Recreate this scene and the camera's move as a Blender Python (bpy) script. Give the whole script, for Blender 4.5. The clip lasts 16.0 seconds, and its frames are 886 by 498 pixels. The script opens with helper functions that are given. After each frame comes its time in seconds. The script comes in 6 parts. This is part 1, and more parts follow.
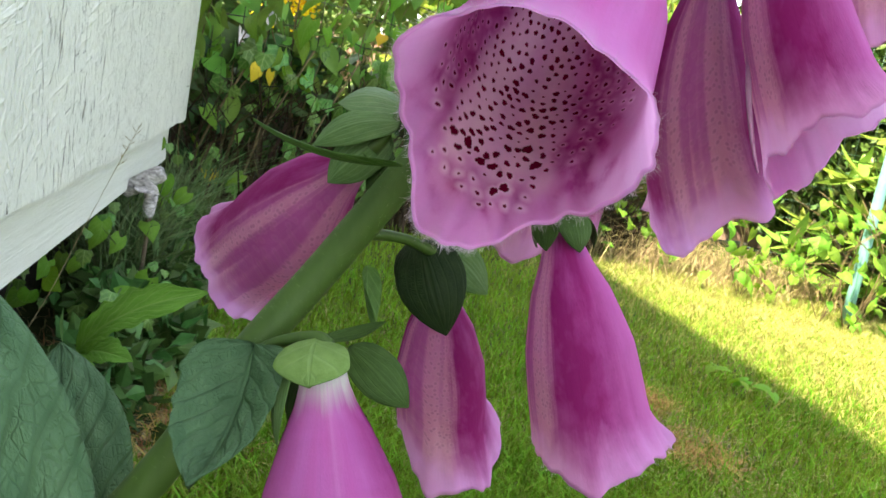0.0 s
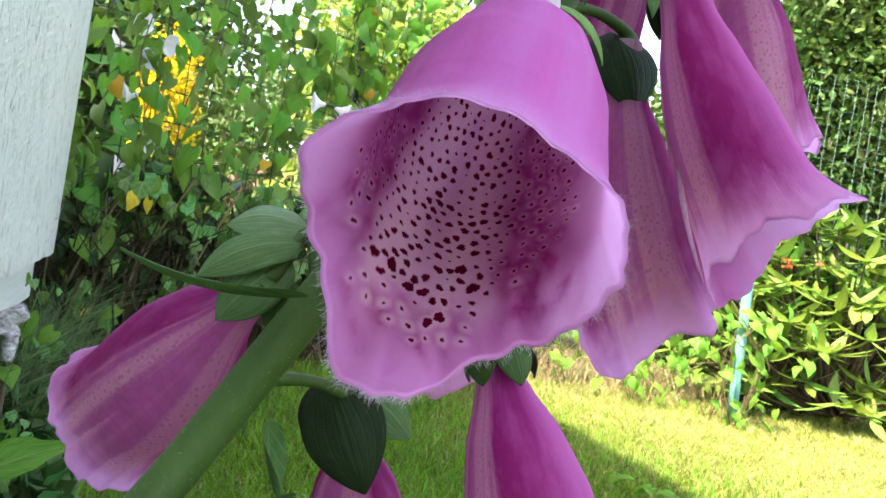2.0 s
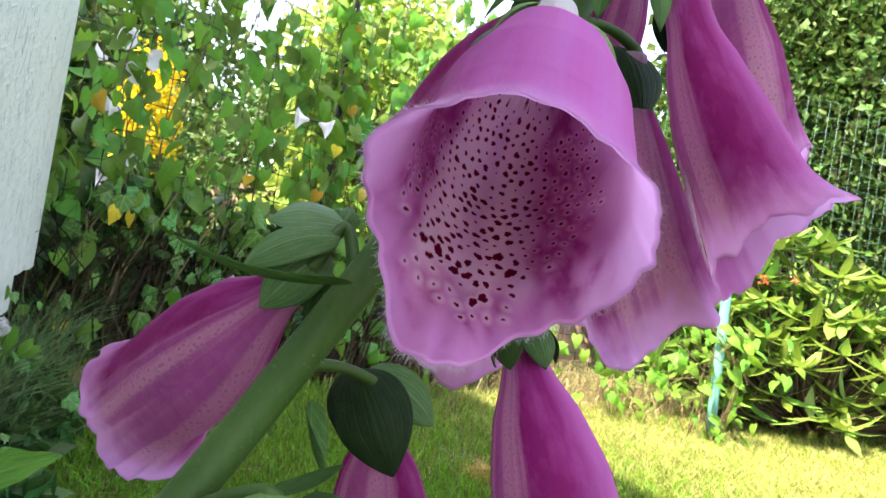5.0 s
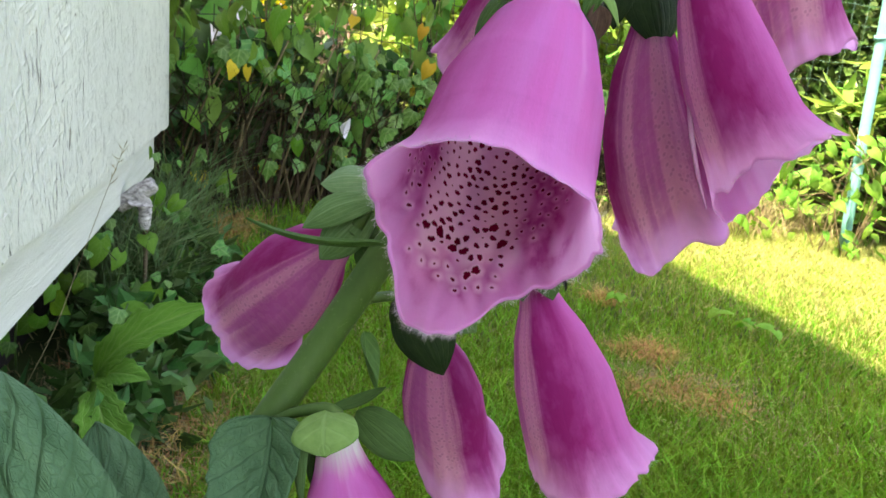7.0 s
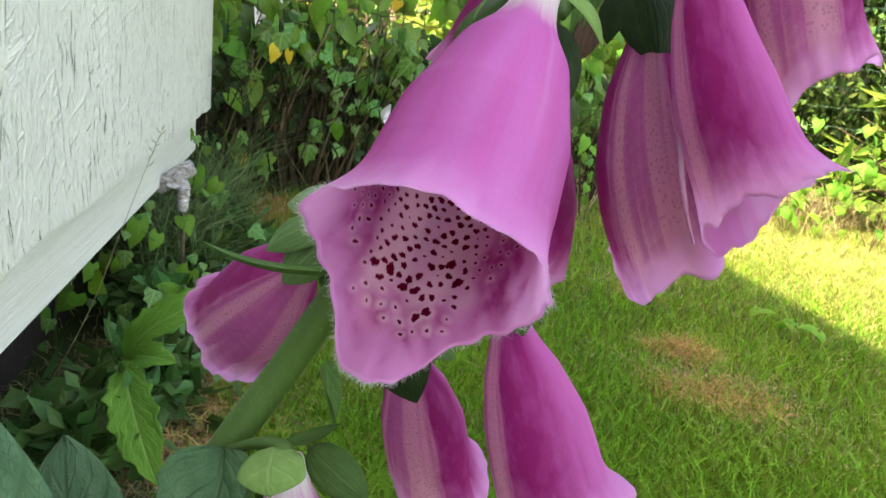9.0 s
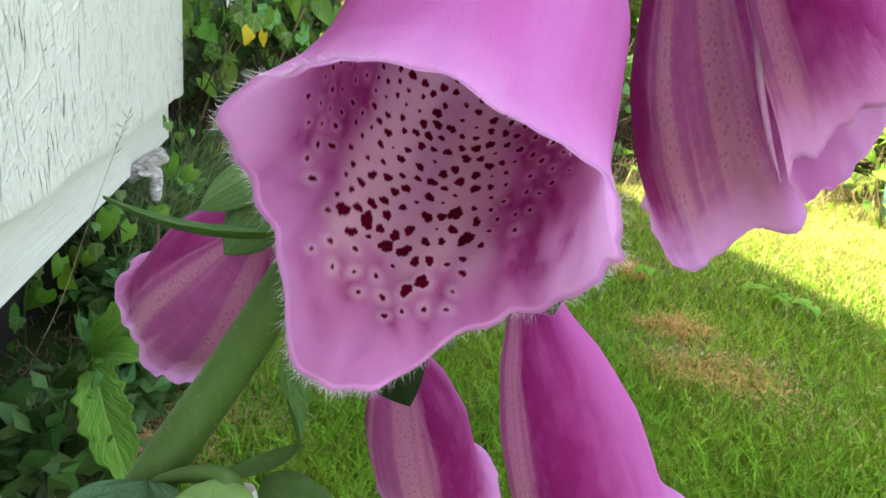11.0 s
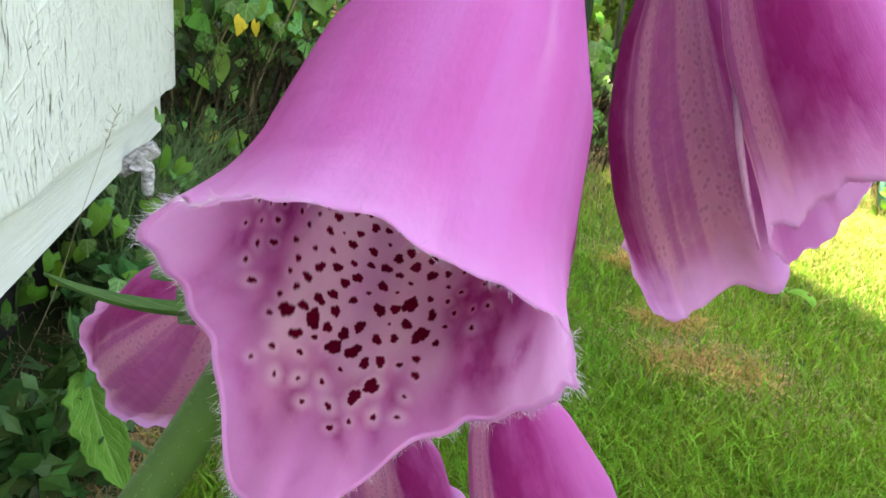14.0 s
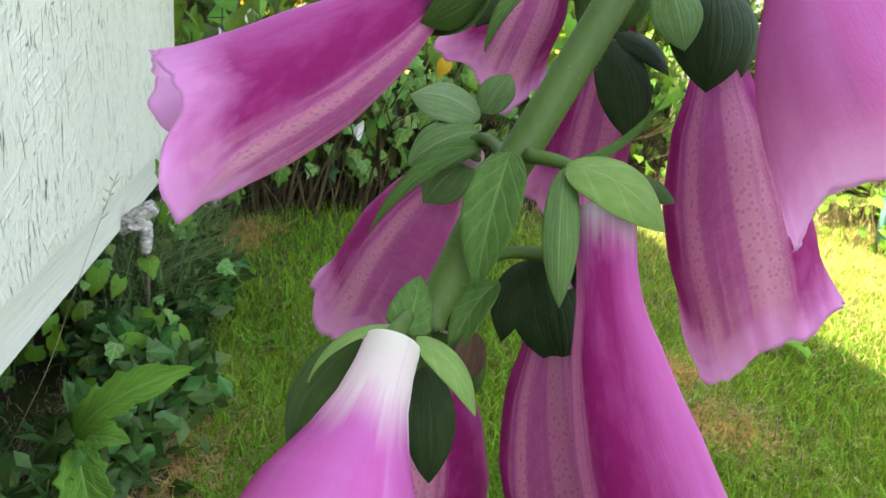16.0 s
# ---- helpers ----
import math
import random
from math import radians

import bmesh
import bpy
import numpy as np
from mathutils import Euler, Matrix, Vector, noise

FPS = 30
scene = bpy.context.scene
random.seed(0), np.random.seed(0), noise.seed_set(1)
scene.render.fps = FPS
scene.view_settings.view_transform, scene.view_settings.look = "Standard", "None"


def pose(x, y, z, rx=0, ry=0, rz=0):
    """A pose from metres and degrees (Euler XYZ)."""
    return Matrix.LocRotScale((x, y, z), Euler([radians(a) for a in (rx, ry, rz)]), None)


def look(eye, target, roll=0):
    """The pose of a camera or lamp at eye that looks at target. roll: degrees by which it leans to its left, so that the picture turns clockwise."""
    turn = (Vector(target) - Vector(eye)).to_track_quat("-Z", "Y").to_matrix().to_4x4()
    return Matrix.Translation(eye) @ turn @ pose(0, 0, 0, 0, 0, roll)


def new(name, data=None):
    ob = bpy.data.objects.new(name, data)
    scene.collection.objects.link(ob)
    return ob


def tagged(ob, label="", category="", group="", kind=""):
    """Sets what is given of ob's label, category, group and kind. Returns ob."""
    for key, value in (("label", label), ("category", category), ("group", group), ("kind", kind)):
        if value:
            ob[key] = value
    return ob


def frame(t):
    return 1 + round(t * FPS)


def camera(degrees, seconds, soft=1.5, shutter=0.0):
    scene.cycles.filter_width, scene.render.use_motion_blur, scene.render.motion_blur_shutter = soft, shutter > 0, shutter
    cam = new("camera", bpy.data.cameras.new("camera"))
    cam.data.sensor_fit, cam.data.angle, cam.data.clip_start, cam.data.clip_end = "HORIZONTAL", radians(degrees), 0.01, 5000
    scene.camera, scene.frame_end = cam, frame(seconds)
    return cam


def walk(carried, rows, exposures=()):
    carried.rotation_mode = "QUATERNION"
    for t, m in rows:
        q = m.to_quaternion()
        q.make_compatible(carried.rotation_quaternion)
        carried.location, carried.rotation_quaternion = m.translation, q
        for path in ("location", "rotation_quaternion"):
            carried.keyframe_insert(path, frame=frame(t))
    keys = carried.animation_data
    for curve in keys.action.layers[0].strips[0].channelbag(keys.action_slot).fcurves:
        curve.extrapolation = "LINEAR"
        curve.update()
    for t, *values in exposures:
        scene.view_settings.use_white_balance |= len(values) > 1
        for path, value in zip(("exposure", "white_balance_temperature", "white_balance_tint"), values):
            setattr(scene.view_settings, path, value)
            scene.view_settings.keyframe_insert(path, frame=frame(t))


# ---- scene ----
# camera and its walk
cam = camera(61.89, 16.0)
PATH = [
    (0.0, pose(0.0012, 0.0008, 0.3994, 78.41, -11.58, -0.04)),
    (0.5, pose(0.0042, 0.0160, 0.3977, 78.54, -11.23, -0.60)),
    (1.0, pose(0.0002, 0.0357, 0.3956, 80.77, -11.11, -6.26)),
    (1.5, pose(-0.0016, 0.0322, 0.3888, 85.71, -11.25, -8.78)),
    (2.0, pose(-0.0021, 0.0200, 0.3979, 89.26, -9.43, -8.98)),
    (2.5, pose(-0.0057, 0.0136, 0.3954, 90.22, -9.73, -9.74)),
    (3.0, pose(-0.0080, 0.0161, 0.3847, 90.94, -10.42, -10.88)),
    (3.5, pose(-0.0125, 0.0217, 0.3774, 92.57, -10.75, -12.20)),
    (6.0, pose(-0.0054, -0.0049, 0.4093, 84.99, -6.84, -6.94)),
    (6.5, pose(-0.0019, -0.0137, 0.4151, 79.75, -6.49, -2.82)),
    (7.0, pose(0.0009, -0.0085, 0.4196, 76.04, -5.38, -1.58)),
    (7.5, pose(0.0080, -0.0173, 0.4256, 74.87, -5.12, 1.50)),
    (8.0, pose(0.0117, -0.0060, 0.4213, 74.70, -5.94, 2.00)),
    (8.5, pose(0.0123, -0.0019, 0.4239, 74.37, -5.65, 2.03)),
    (9.0, pose(0.0141, 0.0008, 0.4271, 74.43, -6.19, 2.09)),
    (9.5, pose(0.0154, 0.0039, 0.4151, 73.89, -6.39, 2.68)),
    (12.0, pose(0.0112, 0.0491, 0.4123, 73.01, -4.06, -0.68)),
    (12.5, pose(0.0145, 0.0500, 0.4117, 71.90, -3.78, -0.36)),
    (13.0, pose(0.0110, 0.0498, 0.4160, 72.99, -4.57, -0.29)),
    (13.5, pose(0.0138, 0.0486, 0.4214, 72.74, -4.17, -0.54)),
    (14.0, pose(0.0162, 0.0413, 0.4223, 72.41, -4.69, 0.24)),
    (14.5, pose(0.0151, 0.0377, 0.4248, 72.74, -4.30, 1.07)),
    (15.0, pose(0.0218, 0.0241, 0.4336, 73.28, -3.74, 1.66)),
    (15.5, pose(0.0279, 0.0366, 0.4558, 73.24, -2.11, 0.80)),
    (16.0, pose(0.0295, 0.0455, 0.4773, 73.81, -4.51, 0.71)),
]
cam.data.dof.use_dof = True
cam.data.dof.focus_distance = 0.105
cam.data.dof.aperture_fstop = 170.0
walk(cam, PATH, [(0.0, 3.12, 8700, 16), (1.3, 3.12, 8500, 17), (2.1, 3.12, 7500, 18), (2.7, 3.04, 7500, 18), (3.7, 3.04, 7600, 18), (5.9, 3.00, 7800, 18), (7.0, 3.16, 8400, 17), (8.0, 3.14, 9000, 17), (9.5, 3.14, 8800, 16), (12.0, 3.39, 8500, 14), (14.0, 3.38, 8500, 14), (15.0, 3.32, 8200, 14), (16.0, 3.25, 8700, 15)])

# ---- world and sun ----
SUN_WAY = Vector((0.98, 0.72, -2.05)).normalized()
world = bpy.data.worlds.new("sky")
scene.world = world
world.use_nodes = True
_nt = world.node_tree
_sky = _nt.nodes.new("ShaderNodeTexSky")
_sky.sky_type = "NISHITA"
_sky.sun_disc = False
_sky.sun_elevation = math.asin(-SUN_WAY.z)
_sky.sun_rotation = math.atan2(-SUN_WAY.x, -SUN_WAY.y)
_sky.air_density, _sky.dust_density, _sky.ozone_density = 1.0, 2.5, 0.6
_nt.links.new(_sky.outputs[0], _nt.nodes["Background"].inputs[0])
_nt.nodes["Background"].inputs[1].default_value = 0.15
sun = new("sun", bpy.data.lights.new("sun", "SUN"))
sun.data.energy, sun.data.angle, sun.data.color = 3.4, radians(0.55), (1.0, 0.95, 0.86)
sun.matrix_world = look((0, 0, 6), Vector((0, 0, 6)) + SUN_WAY)


# ---- materials ----
def mat(name):
    m = bpy.data.materials.new(name)
    m.use_nodes = True
    nt = m.node_tree
    nt.nodes["Principled BSDF"].inputs["Specular IOR Level"].default_value = 0.2
    return m, nt, nt.nodes["Principled BSDF"], nt.nodes["Material Output"]


def node(nt, kind, **kw):
    n = nt.nodes.new(kind)
    for k, v in kw.items():
        n.inputs[k].default_value = v
    return n


def ramp(nt, src, stops):
    n = nt.nodes.new("ShaderNodeValToRGB")
    while len(n.color_ramp.elements) < len(stops):
        n.color_ramp.elements.new(0.5)
    for e, (p, c) in zip(n.color_ramp.elements, stops):
        e.position = p
        e.color = (c, c, c, 1) if isinstance(c, (int, float)) else (*c, 1)
    nt.links.new(src, n.inputs[0])
    return n.outputs[0]


def mathn(nt, op, a, b=None, c=None):
    n = nt.nodes.new("ShaderNodeMath")
    n.operation = op
    for i, v in enumerate((a, b, c)):
        if v is None:
            continue
        if isinstance(v, (int, float)):
            n.inputs[i].default_value = v
        else:
            nt.links.new(v, n.inputs[i])
    return n.outputs[0]


def mixc(nt, fac, a, b):
    n = nt.nodes.new("ShaderNodeMix")
    n.data_type = "RGBA"
    for sock, v in ((n.inputs[0], fac), (n.inputs[6], a), (n.inputs[7], b)):
        if isinstance(v, (int, float)):
            sock.default_value = v
        elif isinstance(v, tuple):
            sock.default_value = (*v, 1)
        else:
            nt.links.new(v, sock)
    return n.outputs[2]


def noise_at(nt, vec, scale, detail=3.0, rough=0.55):
    n = node(nt, "ShaderNodeTexNoise", Scale=scale, Detail=detail, Roughness=rough)
    nt.links.new(vec, n.inputs["Vector"])
    return n.outputs["Fac"]


def scaled(nt, vec, sx, sy, sz=1.0):
    n = nt.nodes.new("ShaderNodeMapping")
    n.inputs["Scale"].default_value = (sx, sy, sz)
    nt.links.new(vec, n.inputs["Vector"])
    return n.outputs[0]


def bump(nt, height, dist, strength, bsdf):
    n = node(nt, "ShaderNodeBump", Strength=strength, Distance=dist)
    nt.links.new(height, n.inputs["Height"])
    nt.links.new(n.outputs[0], bsdf.inputs["Normal"])
    return n.outputs[0]


def see_through(nt, bsdf, out, colour, amount):
    """Lets part of the light pass, as petals and leaves do."""
    t = nt.nodes.new("ShaderNodeBsdfTranslucent")
    if isinstance(colour, tuple):
        t.inputs[0].default_value = (*colour, 1)
    else:
        nt.links.new(colour, t.inputs[0])
    m = nt.nodes.new("ShaderNodeMixShader")
    m.inputs[0].default_value = amount
    nt.links.new(bsdf.outputs[0], m.inputs[1])
    nt.links.new(t.outputs[0], m.inputs[2])
    nt.links.new(m.outputs[0], out.inputs[0])


def obj_coord(nt):
    return nt.nodes.new("ShaderNodeTexCoord").outputs["Object"]


def uv_coord(nt):
    return nt.nodes.new("ShaderNodeTexCoord").outputs["UV"]


PINK = (0.68, 0.125, 0.48)
LILAC = (0.70, 0.24, 0.64)
LIP = (0.78, 0.35, 0.70)
DEEP = (0.33, 0.010, 0.155)
PALE = (0.80, 0.43, 0.51)
WHITE_NECK = (0.80, 0.84, 0.74)


def petal_outer():
    """Outside of the bell: u runs round it (0 at the pale stripe), v from base to mouth."""
    m, nt, b, out = mat("petal_outside")
    uv = uv_coord(nt)
    sep = nt.nodes.new("ShaderNodeSeparateXYZ")
    nt.links.new(uv, sep.inputs[0])
    around = mathn(nt, "ABSOLUTE", sep.outputs[0])
    along = sep.outputs[1]
    streak = noise_at(nt, scaled(nt, uv, 7.0, 0.9), 1.0, 4.0, 0.6)
    fine = noise_at(nt, scaled(nt, uv, 44.0, 2.2), 1.0, 5.0, 0.65)
    patch = noise_at(nt, scaled(nt, uv, 5.0, 5.0), 1.0, 4.0, 0.55)
    speck = noise_at(nt, scaled(nt, uv, 60.0, 52.0), 1.0, 3.0, 0.6)
    wob = mathn(nt, "MULTIPLY_ADD", mathn(nt, "SUBTRACT", streak, 0.5), 0.20, around)
    wob = mathn(nt, "MULTIPLY_ADD", mathn(nt, "SUBTRACT", fine, 0.5), 0.06, wob)
    # deep magenta flanks on both sides of the pale stripe
    deep = ramp(nt, wob, [(0.0, 0.6), (0.13, 0.75), (0.21, 1.0), (0.46, 0.95), (0.66, 0.45), (0.95, 0.0)])
    ends = mathn(nt, "MULTIPLY_ADD", mathn(nt, "SUBTRACT", patch, 0.5), 0.34, along)
    deep = mathn(nt, "MULTIPLY", deep, ramp(nt, ends, [(0.08, 0.3), (0.30, 1.0), (0.86, 1.0), (1.0, 0.15)]))
    deep = mathn(nt, "MULTIPLY", deep, ramp(nt, patch, [(0.30, 0.72), (0.56, 1.0)]))
    base = mixc(nt, ramp(nt, streak, [(0.3, 0.0), (0.7, 0.8)]), PINK, LILAC)
    base = mixc(nt, mathn(nt, "MULTIPLY", ramp(nt, fine, [(0.42, 0.0), (0.74, 1.0)]), 0.26), base, (0.50, 0.07, 0.36))
    base = mixc(nt, mathn(nt, "MULTIPLY", ramp(nt, speck, [(0.52, 0.0), (0.74, 1.0)]), 0.16), base, (0.82, 0.42, 0.74))
    col = mixc(nt, mathn(nt, "MULTIPLY", deep, 0.95), base, DEEP)
    # pale lanes along the lower side, split by thin dark lines
    pale = ramp(nt, wob, [(0.0, 1.0), (0.14, 0.95), (0.205, 0.0)])
    lanes = ramp(nt, noise_at(nt, scaled(nt, uv, 15.0, 0.45), 1.0, 2.0, 0.5), [(0.42, 0.12), (0.51, 1.0)])
    pale = mathn(nt, "MULTIPLY", mathn(nt, "MULTIPLY", pale, lanes), ramp(nt, ends, [(0.05, 0.55), (0.3, 0.8), (0.86, 1.0), (1.02, 0.25)]))
    pale = mathn(nt, "MULTIPLY", pale, ramp(nt, patch, [(0.28, 0.8), (0.5, 1.0)]))
    pale = mathn(nt, "MULTIPLY", pale, ramp(nt, speck, [(0.28, 0.7), (0.48, 1.0)]))
    col = mixc(nt, mathn(nt, "MULTIPLY", pale, 0.86), col, PALE)
    # the spots of the inside shining through: a dotted net, and ringed spots near the lip
    net_zone = ramp(nt, wob, [(0.0, 1.0), (0.15, 0.9), (0.22, 0.25), (0.30, 0.0)])
    for sx, sy, lo, hi, dot, light in ((9.0, 12.0, 0.80, 0.985, 0.35, 0.55), (30.0, 42.0, 0.22, 0.92, 0.55, 0.36)):
        vor = node(nt, "ShaderNodeTexVoronoi", Scale=1.0, Randomness=1.0)
        vor.voronoi_dimensions = "2D"
        nt.links.new(scaled(nt, uv, sx, sy), vor.inputs["Vector"])
        where = mathn(nt, "MULTIPLY", net_zone, ramp(nt, along, [(lo, 0.0), (lo + 0.14, 0.85), (hi - 0.08, 0.95), (hi, 0.0)]))
        where = mathn(nt, "MULTIPLY", where, ramp(nt, pale, [(0.0, 0.2), (0.5, 1.0)]) if lo < 0.5 else 1.0)
        ring = ramp(nt, vor.outputs["Distance"], [(0.10, 1.0), (0.34, 0.85), (0.48, 0.0)])
        col = mixc(nt, mathn(nt, "MULTIPLY", mathn(nt, "MULTIPLY", ring, where), light), col, (0.84, 0.52, 0.62))
        core = ramp(nt, vor.outputs["Distance"], [(0.12, 1.0), (0.30, 0.0)])
        col = mixc(nt, mathn(nt, "MULTIPLY", mathn(nt, "MULTIPLY", core, where), dot), col, (0.34, 0.04, 0.14))
    dots = node(nt, "ShaderNodeTexVoronoi", Scale=1.0, Randomness=1.0)
    dots.voronoi_dimensions = "2D"
    nt.links.new(scaled(nt, uv, 24.0, 22.0), dots.inputs["Vector"])
    dot = mathn(nt, "MULTIPLY", ramp(nt, dots.outputs["Distance"], [(0.07, 1.0), (0.16, 0.0)]), ramp(nt, wob, [(0.25, 0.0), (0.4, 0.5), (0.7, 0.1)]))
    col = mixc(nt, dot, col, (0.30, 0.02, 0.16))
    # lighter lip and white neck, frayed into streaks
    edge = mathn(nt, "MULTIPLY_ADD", mathn(nt, "SUBTRACT", patch, 0.5), 0.34, along)
    edge = mathn(nt, "MULTIPLY_ADD", mathn(nt, "SUBTRACT", fine, 0.5), 0.08, edge)
    col = mixc(nt, ramp(nt, edge, [(0.85, 0.0), (0.93, 0.35), (1.01, 0.85)]), col, LIP)
    neck = mathn(nt, "MULTIPLY_ADD", mathn(nt, "SUBTRACT", noise_at(nt, scaled(nt, uv, 16.0, 1.2), 1.0, 3.0), 0.5), 0.24, along)
    col = mixc(nt, ramp(nt, neck, [(0.12, 1.0), (0.25, 0.0)]), col, WHITE_NECK)
    # pale midrib on the back
    rib = ramp(nt, mathn(nt, "ABSOLUTE", mathn(nt, "SUBTRACT", sep.outputs[0], 0.90)), [(0.0, 1.0), (0.008, 0.7), (0.018, 0.0)])
    rib = mathn(nt, "MULTIPLY", rib, ramp(nt, along, [(0.05, 1.0), (0.6, 0.8), (0.78, 0.0)]))
    col = mixc(nt, mathn(nt, "MULTIPLY", rib, 0.45), col, (0.80, 0.46, 0.72))
    nt.links.new(col, b.inputs["Base Color"])
    b.inputs["Roughness"].default_value = 0.55
    b.inputs["Specular IOR Level"].default_value = 0.12
    h = mathn(nt, "ADD", mathn(nt, "MULTIPLY", fine, 0.7), mathn(nt, "MULTIPLY", noise_at(nt, scaled(nt, uv, 120.0, 60.0), 1.0, 2.0), 0.5))
    h = mathn(nt, "ADD", h, mathn(nt, "MULTIPLY", streak, 1.4))
    bump(nt, h, 0.0008, 0.35, b)
    see_through(nt, b, out, mixc(nt, mathn(nt, "MULTIPLY_ADD", deep, -0.62, 0.66), col, (1.0, 0.80, 0.97)), 0.62)
    return m


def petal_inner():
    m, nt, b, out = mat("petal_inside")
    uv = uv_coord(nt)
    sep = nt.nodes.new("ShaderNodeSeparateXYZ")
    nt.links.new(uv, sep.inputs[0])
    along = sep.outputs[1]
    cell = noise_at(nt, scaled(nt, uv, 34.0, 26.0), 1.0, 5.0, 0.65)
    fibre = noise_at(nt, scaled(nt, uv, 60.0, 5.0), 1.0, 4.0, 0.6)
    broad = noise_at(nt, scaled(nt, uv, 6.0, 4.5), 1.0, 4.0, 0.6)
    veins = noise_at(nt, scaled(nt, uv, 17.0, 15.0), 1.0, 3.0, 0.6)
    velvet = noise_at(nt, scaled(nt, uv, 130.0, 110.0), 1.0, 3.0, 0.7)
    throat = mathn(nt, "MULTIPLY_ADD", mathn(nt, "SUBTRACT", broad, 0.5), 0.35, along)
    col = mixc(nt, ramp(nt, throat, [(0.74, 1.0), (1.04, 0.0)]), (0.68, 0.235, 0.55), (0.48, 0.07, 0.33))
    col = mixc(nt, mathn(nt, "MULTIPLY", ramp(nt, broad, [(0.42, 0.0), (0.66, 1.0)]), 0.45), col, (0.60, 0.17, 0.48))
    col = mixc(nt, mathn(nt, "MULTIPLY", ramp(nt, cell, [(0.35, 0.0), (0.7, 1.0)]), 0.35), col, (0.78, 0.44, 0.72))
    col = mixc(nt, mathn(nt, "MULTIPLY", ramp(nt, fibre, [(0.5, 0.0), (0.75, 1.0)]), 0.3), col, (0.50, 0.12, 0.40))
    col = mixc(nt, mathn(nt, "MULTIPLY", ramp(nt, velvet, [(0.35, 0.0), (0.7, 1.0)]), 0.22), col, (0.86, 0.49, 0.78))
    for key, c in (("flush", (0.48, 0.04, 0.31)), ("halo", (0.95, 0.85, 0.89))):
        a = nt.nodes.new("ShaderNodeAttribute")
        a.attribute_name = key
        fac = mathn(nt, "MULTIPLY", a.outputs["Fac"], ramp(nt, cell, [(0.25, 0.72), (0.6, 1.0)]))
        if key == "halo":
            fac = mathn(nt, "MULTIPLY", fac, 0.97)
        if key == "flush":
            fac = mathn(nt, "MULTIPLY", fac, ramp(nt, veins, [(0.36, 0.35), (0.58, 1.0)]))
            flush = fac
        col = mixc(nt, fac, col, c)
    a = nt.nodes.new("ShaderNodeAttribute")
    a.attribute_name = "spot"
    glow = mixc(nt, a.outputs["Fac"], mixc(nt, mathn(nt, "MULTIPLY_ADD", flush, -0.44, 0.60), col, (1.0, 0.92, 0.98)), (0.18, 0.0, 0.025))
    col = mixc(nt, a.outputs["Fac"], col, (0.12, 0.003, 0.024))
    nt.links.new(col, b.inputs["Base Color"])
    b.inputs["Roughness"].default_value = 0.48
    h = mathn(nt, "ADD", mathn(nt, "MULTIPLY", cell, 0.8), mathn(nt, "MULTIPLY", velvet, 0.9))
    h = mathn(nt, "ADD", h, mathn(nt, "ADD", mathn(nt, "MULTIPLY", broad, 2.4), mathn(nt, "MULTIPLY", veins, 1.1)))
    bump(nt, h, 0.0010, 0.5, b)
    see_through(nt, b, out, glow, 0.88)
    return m


